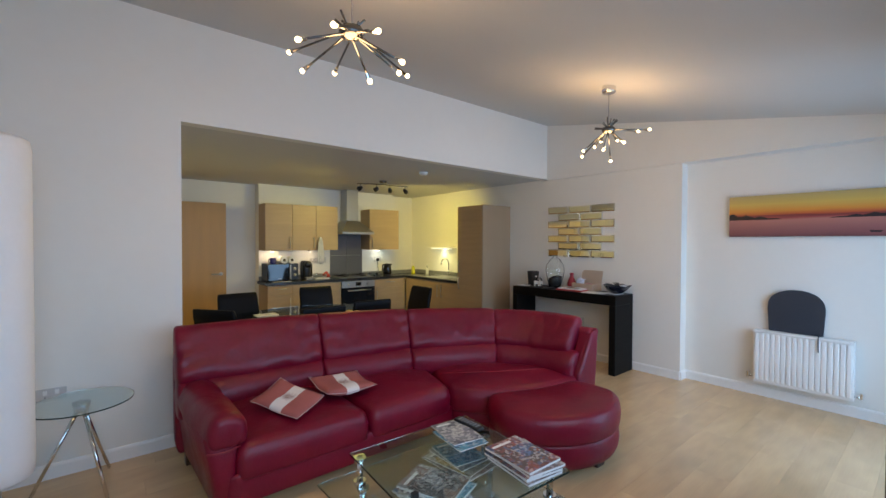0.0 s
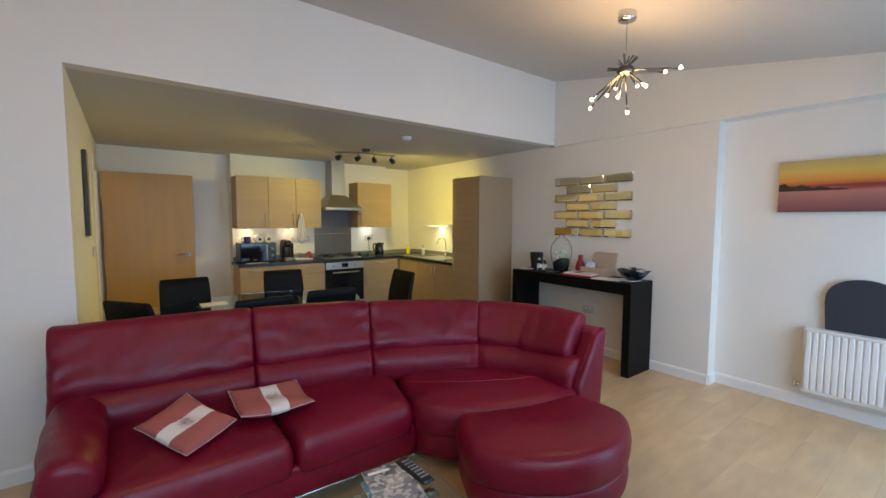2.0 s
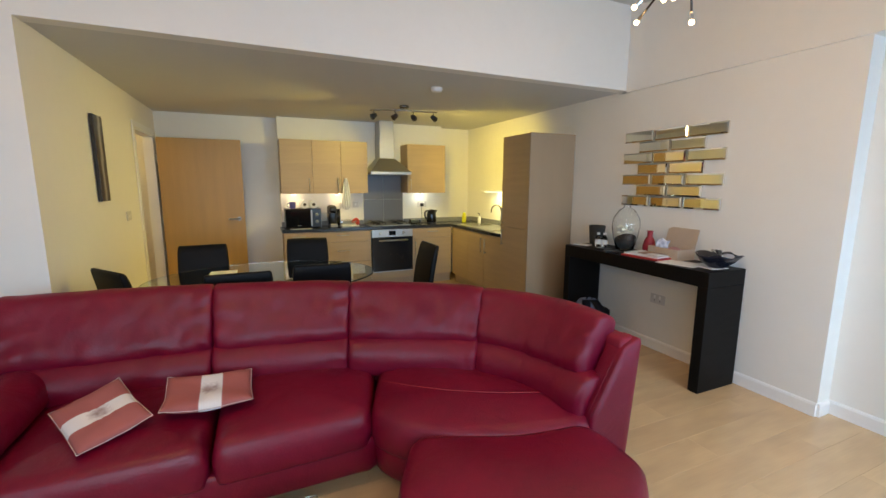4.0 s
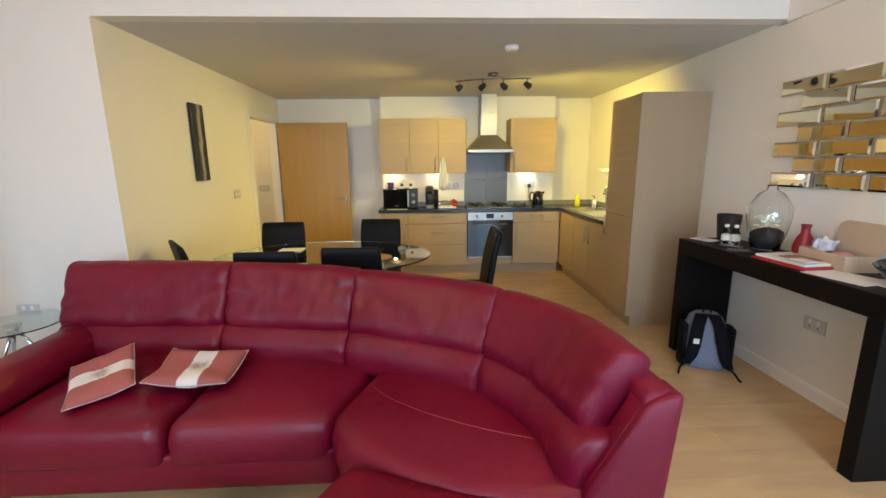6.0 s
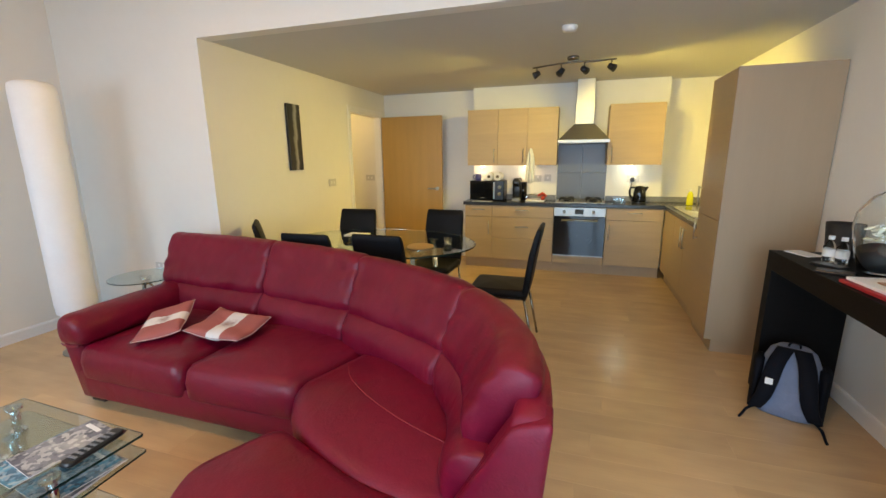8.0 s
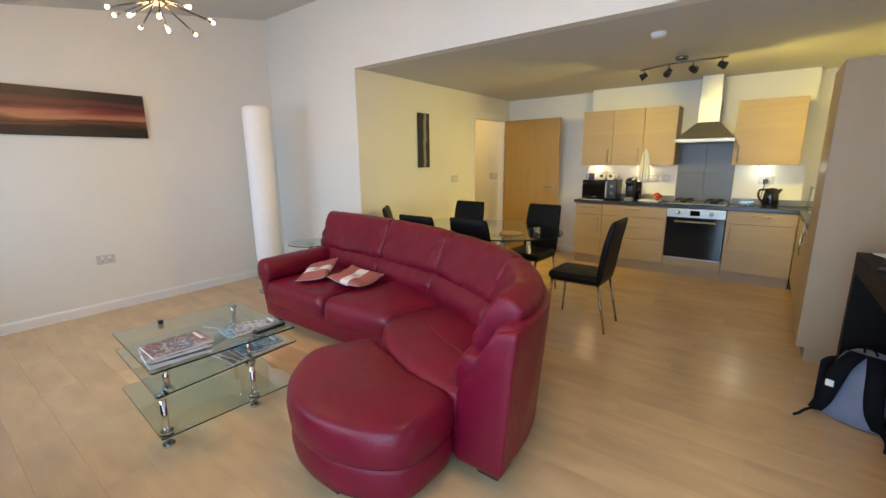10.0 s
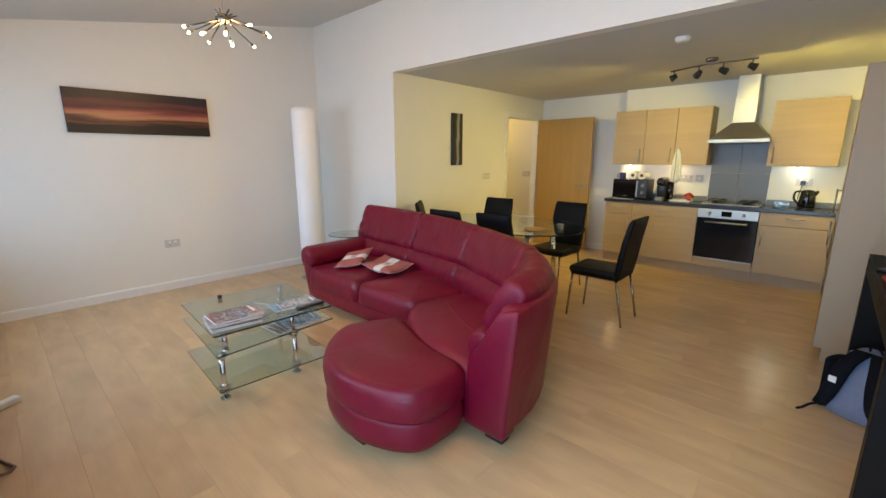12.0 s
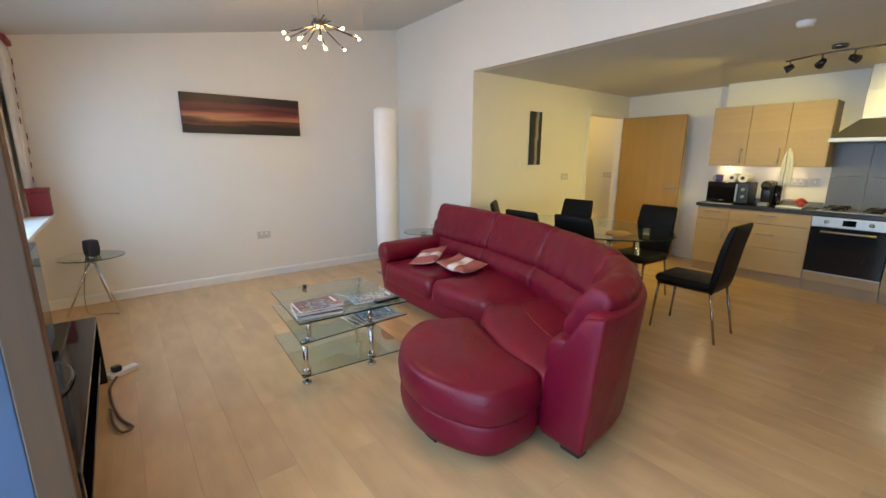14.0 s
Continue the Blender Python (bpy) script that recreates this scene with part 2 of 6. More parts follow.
def rod(a, b, r0, r1=None, bm=None, segs=12, cap=True):
    bm = bm or bmesh.new()
    a, b = Vector(a), Vector(b)
    m = Matrix.Translation((a + b) / 2) @ (b - a).to_track_quat("Z", "Y").to_matrix().to_4x4()
    bmesh.ops.create_cone(bm, cap_ends=cap, segments=segs, radius1=r0, radius2=r0 if r1 is None else r1, depth=(b - a).length, matrix=m)
    return bm


def ball(c, r, bm=None, segs=12, sz=1.0):
    bm = bm or bmesh.new()
    bmesh.ops.create_uvsphere(bm, u_segments=segs, v_segments=max(6, segs // 2), radius=r, matrix=Matrix.Translation(c) @ Matrix.Diagonal((1, 1, sz, 1)))
    return bm


def loft(rings, bm=None, closed=True, cap0=True, cap1=True):
    bm = bm or bmesh.new()
    vs = [[bm.verts.new(p) for p in ring] for ring in rings]
    n = len(vs[0])
    for a, b in zip(vs, vs[1:]):
        for i in range(n if closed else n - 1):
            j = (i + 1) % n
            bm.faces.new((a[i], a[j], b[j], b[i]))
    if cap0:
        bm.faces.new(vs[0][::-1])
    if cap1:
        bm.faces.new(vs[-1])
    return bm


def lathe(profile, c=(0, 0, 0), bm=None, segs=24, cap0=True, cap1=True):
    return loft([[(c[0] + r * math.cos(a), c[1] + r * math.sin(a), c[2] + z) for a in [2 * math.pi * i / segs for i in range(segs)]] for r, z in profile], bm, True, cap0, cap1)


def curve_points(pts, step=0.03):
    """A smooth line (Catmull-Rom) through points, at even steps."""
    P = [Vector(p) for p in pts]
    P = [2 * P[0] - P[1]] + P + [2 * P[-1] - P[-2]]
    out = []
    for i in range(1, len(P) - 2):
        n = max(2, int((P[i + 1] - P[i]).length / step))
        for k in range(n):
            t = k / n
            out.append(0.5 * (2 * P[i] + (P[i + 1] - P[i - 1]) * t + (2 * P[i - 1] - 5 * P[i] + 4 * P[i + 1] - P[i + 2]) * t * t + (3 * P[i] - P[i - 1] - 3 * P[i + 1] + P[i + 2]) * t ** 3))
    out.append(P[-2])
    return out


def tube(pts, r, bm=None, segs=8, step=0.03, smooth=True):
    line = curve_points(pts, step) if smooth else [Vector(p) for p in pts]
    rings = []
    up = Vector((0.13, 0.21, 0.97)).normalized()
    for i, p in enumerate(line):
        d = (line[min(i + 1, len(line) - 1)] - line[max(i - 1, 0)]).normalized()
        s = d.cross(up)
        s = s.normalized() if s.length > 1e-3 else Vector((1, 0, 0))
        u = s.cross(d)
        rings.append([p + r * (math.cos(a) * s + math.sin(a) * u) for a in [2 * math.pi * k / segs for k in range(segs)]])
    return loft(rings, bm)


def rounded(points, r, n=5):
    """A plan outline with its corners rounded."""
    out = []
    P = [Vector(p) for p in points]
    for i, p in enumerate(P):
        a, b = (P[i - 1] - p), (P[(i + 1) % len(P)] - p)
        k = min(r, a.length * 0.45, b.length * 0.45)
        p0, p1 = p + a.normalized() * k, p + b.normalized() * k
        for j in range(n + 1):
            t = j / n
            out.append(p0 * (1 - t) ** 2 + p * 2 * t * (1 - t) + p1 * t * t)
    return out


def resample(points, n):
    P = [Vector(p) for p in points]
    P.append(P[0])
    L = [0]
    for a, b in zip(P, P[1:]):
        L.append(L[-1] + (b - a).length)
    out, k = [], 0
    for i in range(n):
        s = L[-1] * i / n
        while L[k + 1] < s:
            k += 1
        out.append(P[k].lerp(P[k + 1], (s - L[k]) / max(1e-9, L[k + 1] - L[k])))
    return out


def puff(outline, z0, z1, r=0.04, crown=0.02, n=72, r0=None, wave=0.0, seed=0):
    """A cushion: a plan outline swept up with rounded edges and a crowned top."""
    P = resample(outline, n)
    area = sum(a.x * b.y - b.x * a.y for a, b in zip(P, P[1:] + P[:1]))
    if area < 0:
        P.reverse()
    c = sum(P, Vector((0, 0))) / n
    N = []
    for i in range(n):
        d = (P[(i + 1) % n] - P[i - 1]).normalized()
        N.append(Vector((-d.y, d.x)))
    for i in range(n):
        to = (c - P[i]).normalized()
        N[i] = to / max(0.55, N[i].dot(to))
    r0 = r if r0 is None else r0
    rows = [(r0, z0), (r0 * 0.3, z0 + r0 * 0.3), (0, z0 + r0), (-0.006, (z0 + z1) / 2), (0, z1 - r), (r * 0.13, z1 - r * 0.5), (r * 0.45, z1 - r * 0.13), (r, z1)]
    rings = []
    for ins, z in rows:
        rings.append([(p.x + q.x * ins, p.y + q.y * ins, z) for p, q in zip(P, N)])
    top = [p + q * r for p, q in zip(P, N)]
    for f in (0.94, 0.87, 0.78, 0.66, 0.52, 0.37, 0.22, 0.10):
        row = []
        for p in top:
            v = c + (p - c) * f
            inside = 1 - math.exp(-(min((v - w).length_squared for w in top) ** 0.5 / 0.12) ** 1.3)
            row.append((v.x, v.y, z1 + crown * inside + wave * inside * noise.noise((v.x * 5 + seed, v.y * 5, seed))))
        rings.append(row)
    return loft(rings)


def plate(outline, z0, z1, bm=None, r=0.0):
    """A flat slab of any outline with slightly eased edges."""
    P = [Vector(p) for p in outline]
    n = len(P)
    N = []
    area = sum(a.x * b.y - b.x * a.y for a, b in zip(P, P[1:] + P[:1]))
    for i in range(n):
        d = (P[(i + 1) % n] - P[i - 1]).normalized()
        N.append(Vector((-d.y, d.x)) * (1 if area > 0 else -1))
    rows = [(r, z0), (0, z0 + r), (0, z1 - r), (r, z1)] if r else [(0, z0), (0, z1)]
    return loft([[(p.x + q.x * i, p.y + q.y * i, z) for p, q in zip(P, N)] for i, z in rows], bm)


def ellipse(cx, cy, a, b, n=64):
    return [Vector((cx + a * math.cos(2 * math.pi * i / n), cy + b * math.sin(2 * math.pi * i / n))) for i in range(n)]


def squircle(d0, d1, z0, z1, r, n=4, lean=0.0):
    """A rounded cross-section, across (d) and up (z); lean moves the top back."""
    pts = rounded([(d0, z0), (d1, z0), (d1, z1), (d0, z1)], r, n)
    return [(p.x + lean * (p.y - z0), p.y) for p in pts]


def sweep(line, profile, ends=0.05, puffed=0.0, bm=None, crease=0.0):
    """Carries a cross-section along a plan line; both ends are rounded off."""
    L = [0]
    for a, b in zip(line, line[1:]):
        L.append(L[-1] + (b - a).length)
    cd = sum(p[0] for p in profile) / len(profile)
    cz = sum(p[1] for p in profile) / len(profile)
    rings = []
    stations = sorted({0, ends * 0.08, ends * 0.3, ends * 0.6, ends, L[-1] - ends, L[-1] - ends * 0.6, L[-1] - ends * 0.3, L[-1] - ends * 0.08, L[-1], *[ends + (L[-1] - 2 * ends) * i / 26 for i in range(1, 26)]})
    for s in stations:
        k = max(0, min(len(L) - 2, next((i for i in range(len(L) - 1) if L[i + 1] >= s), len(L) - 2)))
        t = (s - L[k]) / max(1e-9, L[k + 1] - L[k])
        p = line[k].lerp(line[k + 1], t)
        lo, hi = max(0, k - 1), min(len(line) - 1, k + 2)
        d = (line[hi] - line[lo]).normalized()
        inward = Vector((d.y, -d.x))
        e = min(s, L[-1] - s)
        f = 1.0 if e >= ends else math.sqrt(max(0, 1 - (1 - e / ends) ** 2)) * 0.35 + 0.65
        f += puffed * math.sin(math.pi * s / L[-1])
        rings.append([(p.x + inward.x * (cd + (a - cd) * f), p.y + inward.y * (cd + (a - cd) * f), cz + (z - cz) * f) for a, z in profile])
    if crease:
        c_ = [(sum(q[0] for q in r_) / len(r_), sum(q[1] for q in r_) / len(r_), sum(q[2] for q in r_) / len(r_)) for r_ in rings]
        out = []
        for r_, c0 in zip(rings, c_):
            row = []
            for q in r_:
                v = Vector(q)
                n1 = noise.noise((v.x * 7, v.y * 7, v.z * 5)) + 0.6 * noise.noise((v.x * 22, v.y * 22, v.z * 9 + 3))
                row.append(v + (v - Vector(c0)).normalized() * crease * n1)
            out.append(row)
        rings = out
    return loft(rings, bm)
from mathutils.bvhtree import BVHTree


# ---- the rooms ----
LX, RX, RX2, OY, KX, KY, KBOX = -0.98, 4.92, 5.06, 3.64, 0.58, 6.90, 6.72
CZ = 2.345


def ceil_z(y):
    return 2.42 + 0.18 * y


def slab(name, bm, material, label, kind="structure", category="wall"):
    return tagged(part(name, bm, material), label, category, "", kind)


sub = slab("floor", box(LX - 0.1, 5.2, WY - 0.1, 7.0, -0.12, -0.012), SUBFLOOR, "pale oak laminate plank floor, slightly glossy", category="floor")
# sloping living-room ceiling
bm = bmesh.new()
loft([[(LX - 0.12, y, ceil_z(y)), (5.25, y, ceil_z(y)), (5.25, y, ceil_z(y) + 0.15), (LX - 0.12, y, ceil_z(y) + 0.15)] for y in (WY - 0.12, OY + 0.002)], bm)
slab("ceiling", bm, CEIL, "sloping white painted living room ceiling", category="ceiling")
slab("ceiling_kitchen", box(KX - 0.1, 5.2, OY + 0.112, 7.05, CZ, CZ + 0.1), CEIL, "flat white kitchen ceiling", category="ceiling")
# left living-room wall
slab("wall_west", box(LX - 0.12, LX, WY - 0.1, OY, 0, 3.2), PAINT, "white painted living room wall")
# the wall beside and above the kitchen opening
bm = loft([[(x, y, z) for x, z in ((LX - 0.12, 0), (KX, 0), (KX, CZ - 0.004), (5.2, CZ - 0.004), (5.2, 3.25), (LX - 0.12, 3.25))] for y in (OY, OY + 0.11)])
slab("wall_opening", bm, PAINT, "white painted wall and bulkhead above the kitchen opening")
# kitchen left wall, with the door opening
DY0, DY1, DZ = 5.86, 6.76, 2.04
bm = box(KX - 0.10, KX, OY + 0.11, DY0, 0, CZ)
box(KX - 0.10, KX, DY0, DY1, DZ, CZ, bm=bm)
box(KX - 0.10, KX, DY1, KY, 0, CZ, bm=bm)
slab("wall_kitchen_west", bm, PAINT, "cream painted kitchen wall with a door opening")
bm = box(-1.0, RX + 0.3, KY, KY + 0.1, 0, CZ + 0.1)
slab("wall_north", bm, PAINT, "white painted back wall of kitchen and hall")
slab("wall_boxing", box(1.98, 4.36, KBOX, KY - 0.002, 0, CZ), PAINT, "white boxed-out kitchen wall behind the units")
# hall behind the door opening
slab("wall_hall", box(-1.0, -0.9, OY + 0.11, KY, 0, CZ), PAINT, "cream painted hall wall")
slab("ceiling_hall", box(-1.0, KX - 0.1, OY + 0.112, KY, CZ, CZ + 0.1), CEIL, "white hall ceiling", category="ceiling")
# right wall: mirror part, recess with radiator, beam above
bm = box(RX, RX + 0.3, 1.92, KY, 0, 2.325)
box(RX2, RX + 0.3, WY - 0.1, 1.92, 0, 2.325, bm=bm)
box(RX - 0.03, RX + 0.3, WY - 0.1, OY, 2.325, 3.2, bm=bm)
slab("wall_east", bm, PAINT, "white painted wall with a shallow recess and beam")
slab("wall_east_kitchen_top", box(RX, RX + 0.3, OY + 0.11, KY, 2.325, CZ + 0.05), PAINT, "white painted kitchen wall top")
# window wall
bm = box(LX - 0.12, WX0, WY - 0.2, WY, 0, 2.40)
box(WX0, WX1, WY - 0.2, WY, 0, WZ0, bm=bm)
box(WX0, WX1, WY - 0.2, WY, WZ1, 2.40, bm=bm)
box(WX1, 3.05, WY - 0.2, WY, 0, 2.40, bm=bm)
box(3.05, 4.75, WY - 0.2, WY, 2.08, 2.40, bm=bm)
box(4.75, 5.25, WY - 0.2, WY, 0, 2.40, bm=bm)
slab("wall_south", bm, PAINT, "white painted window wall")
win = thing("window_1", (WX0 + WX1) / 2, WY, WZ0, label="white framed wide living room window", category="window", kind="structure")
w2 = (WX1 - WX0) / 2
for a, b in ((-w2, -w2 + 0.06), (-w2 / 3 - 0.03, -w2 / 3 + 0.03), (w2 / 3 - 0.03, w2 / 3 + 0.03), (w2 - 0.06, w2)):
    part("window_frame", box(a, b, -0.06, 0.0, 0.06, WZ1 - WZ0 - 0.06, 0.006), TRIM, win)
for a, b in ((0.0, 0.06), (WZ1 - WZ0 - 0.06, WZ1 - WZ0)):
    part("window_frame", box(-w2, w2, -0.06, 0.0, a, b, 0.006), TRIM, win)
part("window_sill", box(-w2 - 0.38, w2 + 0.04, 0.004, 0.17, -0.035, -0.004, 0.008), TRIM, win)


def skirting(a, b, name="baseboard"):
    a, b = Vector(a), Vector(b)
    d = (b - a).normalized()
    n = Vector((-d.y, d.x, 0))
    prof = [(0.0, 0.0), (0.016, 0.0), (0.016, 0.075), (0.010, 0.088), (0.0, 0.092)]
    bm = loft([[p + n * q + Vector((0, 0, z)) for q, z in prof] for p in (a, b)])
    return slab(name, bm, TRIM, "white painted skirting board", category="baseboard")


skirting((LX, OY, 0), (LX, WY, 0))
skirting((KX, OY, 0), (LX + 0.017, OY, 0))
skirting((RX, 1.92, 0), (RX, 4.32, 0))
skirting((RX2, WY, 0), (RX2, 1.92, 0))
skirting((RX2 - 0.017, 1.92, 0), (RX + 0.002, 1.92, 0))
skirting((KX, DY0 - 0.07, 0), (KX, OY + 0.11, 0))
skirting((1.97, KY, 0), (KX + 0.02, KY, 0))

# door of the kitchen, standing open along the back wall, and its lining
door = thing("door_1", 0.615, 6.72, 0.012, label="oak veneered flush door standing open with a steel lever", category="door", kind="structure")
leaf = part("leaf", box(0, 0.915, -0.022, 0.022, 0, 2.005, 0.003), OAK, door)
h = part("door_handle", rod((0.845, -0.022, 1.0), (0.845, -0.034, 1.0), 0.026, segs=20), STEEL, leaf, "brushed steel lever handle")
part("lever", tube([(0.845, -0.03, 1.0), (0.845, -0.07, 1.0), (0.82, -0.075, 1.0), (0.72, -0.072, 1.0)], 0.010), STEEL, h)
for z in (0.25, 1.0, 1.75):
    part("hinge", rod((-0.008, -0.012, z - 0.05), (-0.008, -0.012, z + 0.05), 0.008), STEEL, door)
trim = thing("door_trim", KX, DY0, 0, label="cream painted door lining and architrave", category="trim", kind="structure")
part("architrave", box(0.003, 0.016, -0.065, 0.0, 0, DZ + 0.06, 0.004), TRIM, trim)
part("architrave", box(0.003, 0.016, 0.0, DY1 - DY0, DZ - DZ + 2.04, DZ + 0.06, 0.004), TRIM, trim)
part("lining", box(-0.104, 0.003, 0.0, 0.022, 0, DZ, 0.003), TRIM, trim)
part("lining", box(-0.104, 0.003, DY1 - DY0 - 0.022, DY1 - DY0 - 0.001, 0, DZ, 0.003), TRIM, trim)
part("lining", box(-0.104, 0.003, 0.022, DY1 - DY0 - 0.022, DZ - 0.022, DZ, 0.003), TRIM, trim)

# open glazed door by the window wall, seen edge on at the end
gd = thing("door_2", 3.19, WY + 0.02, 0.02, label="oak-edged door leaf open by the window, one strip daylight-blue", category="door", kind="structure")
part("leaf", box(-0.020, 0.020, 0, 0.345, 0, 2.0, 0.003), mat("dark_brown_leaf", (0.045, 0.026, 0.022), 0.4, stretch=(5, 5, 0.4)), gd, "dark brown part of the leaf")
# blue daylight on the leaf's face is put into this strip's colour
part("daylit_strip", box(-0.018, 0.018, 0.345, 0.432, 0, 2.0, 0.003), mat("blue_daylight_tint", (0.06, 0.095, 0.17), 0.4), gd, "strip of the leaf tinted blue for daylight")
part("edge_lipping", box(-0.0215, 0.0215, 0.432, 0.488, 0, 2.0, 0.003), mat("dark_oak_lipping", (0.095, 0.040, 0.014), 0.65, vary=0.2, stretch=(9, 9, 0.5)), gd, "oak edge lipping")
hd = part("door_handle", rod((0.02, 0.37, 1.02), (0.034, 0.37, 1.02), 0.024, segs=16), WHITEPLASTIC, gd, "white handle")
part("lever", tube([(0.03, 0.37, 1.02), (0.06, 0.37, 1.02), (0.062, 0.34, 1.02), (0.06, 0.26, 1.02)], 0.009), WHITEPLASTIC, hd)
for a, b in ((-0.135, -0.03), (0.72, 0.79), (1.49, 1.555)):
    part("outer_frame", box(a, b, -0.09, -0.022, -0.015, 2.055, 0.004), TRIM, gd)
part("head_frame", box(-0.135, 1.555, -0.085, -0.03, 1.98, 2.05, 0.004), TRIM, gd)

# ---- the corner sofa ----
sofa = thing("corner_sofa", 0, 0, 0, label="dark red leather corner sofa with curved end and footstool seat", category="sofa")
OUT = curve_points([Vector((*p, 0)) for p in ((0.49, 3.43), (0.95, 3.42), (1.45, 3.375), (2.0, 3.29), (2.5, 3.12), (2.94, 2.88), (3.20, 2.57), (3.305, 2.27), (3.325, 1.965))], 0.02)
OUT = [Vector((p.x, p.y)) for p in OUT]


def cut(a, b):
    """The stretch of the outer back line between the points nearest to a and b."""
    i = min(range(len(OUT)), key=lambda k: (OUT[k] - Vector(a)).length)
    j = min(range(len(OUT)), key=lambda k: (OUT[k] - Vector(b)).length)
    return OUT[i:j + 1]


def stuffed(line, section, ends=0.07, bulge=0.05, drop=(0.0, 0.0), folds=0.010, seed=0, pinch=0.45, n=52, m=48):
    """A stuffed leather cushion: a soft section along a plan line, pinched at
    both ends, swollen in the middle, with folds that run out from its seams."""
    sec = resample(section, m)
    cd, cz = sum(p.x for p in sec) / m, sum(p.y for p in sec) / m
    lo, hi = min(p.y for p in sec), max(p.y for p in sec)
    L = [0]
    for a, b in zip(line, line[1:]):
        L.append(L[-1] + (b - a).length)
    total = L[-1]
    rings = []
    for q in range(n + 1):
        u = q / n
        s_ = total * (u - 0.075 * math.sin(2 * math.pi * u))
        k = max(0, min(len(L) - 2, next((i for i in range(len(L) - 1) if L[i + 1] >= s_), len(L) - 2)))
        p = line[k].lerp(line[k + 1], (s_ - L[k]) / max(1e-9, L[k + 1] - L[k]))
        d = (line[min(len(line) - 1, k + 3)] - line[max(0, k - 2)]).normalized()
        inward = Vector((d.y, -d.x))
        e = min(s_, total - s_)
        f = 1.0 if e >= ends else pinch + (1 - pinch) * max(0.0, 1 - (1 - e / ends) ** 2.4) ** (1 / 2.4)
        swell = bulge * math.sin(math.pi * u) ** 0.7
        down = drop[0] + (drop[1] - drop[0]) * u
        row = []
        for w in sec:
            a, z = (w.x - cd) * f, (w.y - cz) * (0.72 + 0.28 * f)
            if a > 0:
                a *= 1 + swell * 2.2
            z *= 1 + swell * 0.5
            z -= down * max(0.0, (w.y - lo) / (hi - lo)) ** 1.3
            pull = math.exp(-e / 0.10)
            ph = z * 46 + 5 * noise.noise((s_ * 6 + seed, z * 5, 1.7))
            a += folds * (0.9 * pull * math.sin(ph) + 1.1 * noise.noise((s_ * 6 + seed * 3, z * 7, 0.3)) + 0.6 * noise.noise((s_ * 17, z * 12 + seed, 4.1)))
            z += folds * 0.8 * noise.noise((s_ * 9 + seed, a * 9, 7.7))
            row.append((p.x + inward.x * (cd + a), p.y + inward.y * (cd + a), cz + z))
        rings.append(row)
    return loft(rings)


HEAD = rounded([Vector(p) for p in ((0.05, 0.565), (0.275, 0.550), (0.285, 0.63), (0.165, 0.915), (0.085, 0.922), (0.03, 0.85))], 0.050, 7)
LUMBAR = rounded([Vector(p) for p in ((0.12, 0.36), (0.345, 0.36), (0.355, 0.50), (0.285, 0.600), (0.12, 0.59))], 0.085, 7)
J = [(0.49, 3.43), (1.45, 3.375), (2.22, 3.225), (2.98, 2.84), (3.325, 2.07)]
part("back_shell", sweep(OUT, squircle(0.055, 0.165, 0.085, 0.765, 0.04, lean=-0.082), 0.03), LEATHER, sofa, smooth=True)
for k, (a, b) in enumerate(zip(J, J[1:])):
    drop = ((0.0, 0.008), (0.008, 0.030), (0.030, 0.055), (0.055, 0.062))[k]
    part("headrest_cushion", stuffed(cut(a, b), HEAD, 0.04, 0.055, drop, 0.008, k + 1, pinch=0.74), LEATHER, sofa, smooth=True)
    part("lumbar_cushion", stuffed(cut(a, b if k < 3 else (3.325, 2.0)), LUMBAR, 0.05 if k < 3 else 0.14, 0.02, folds=0.004, seed=k + 11, pinch=0.72 if k < 3 else 0.5), LEATHER, sofa, smooth=True)
FRONT = [Vector((p.x, p.y)) for p in curve_points([Vector((*p, 0)) for p in ((2.13, 2.47), (2.20, 2.32), (2.42, 2.13), (2.70, 2.00), (2.93, 1.955), (3.10, 1.955))], 0.03)]
seat1 = rounded([(0.66, 2.43), (1.435, 2.42), (1.445, 3.28), (0.66, 3.30)], 0.06)
seat2 = rounded([(1.452, 2.42), (2.125, 2.43), (2.31, 3.08), (1.455, 3.28)], 0.06)
inner = [Vector((p.x, p.y)) for p in OUT[::-1] if p.x > 2.3]
corner = FRONT + [v + (Vector((2.3, 2.3)) - v).normalized() * 0.14 for v in inner]
for o, nm, s in ((seat1, "seat_cushion", 1), (seat2, "seat_cushion", 2), (rounded([*corner[::4]], 0.08), "corner_seat_cushion", 3)):
    seat = part(nm, puff(o, 0.215, 0.415, 0.075, 0.030, 120, 0.02, 0.006, s), LEATHER, sofa, smooth=True)
tree = BVHTree.FromPolygons([v.co for v in seat.data.vertices], [p.vertices for p in seat.data.polygons])
seam = []
for p in curve_points([Vector(q) for q in ((2.26, 2.72, 0), (2.40, 2.52, 0), (2.62, 2.36, 0), (2.86, 2.25, 0), (3.05, 2.20, 0))], 0.03):
    hit = tree.ray_cast(Vector((p.x, p.y, 1.0)), Vector((0, 0, -1)))[0]
    if hit:
        seam.append((hit.x, hit.y, hit.z + 0.0005))
part("stitched_seam", tube(seam, 0.0028), LEATHER_D, seat, "raised stitched seam", True)
base1 = rounded([(0.60, 2.443), (2.17, 2.443), (2.38, 3.10), (1.4, 3.30), (0.60, 3.33)], 0.05)
part("base", puff(base1, 0.085, 0.258, 0.02, 0.0, 72), LEATHER, sofa, smooth=True)
cb = [p + (Vector((2.75, 2.6)) - p).normalized() * 0.02 for p in corner[::4]]
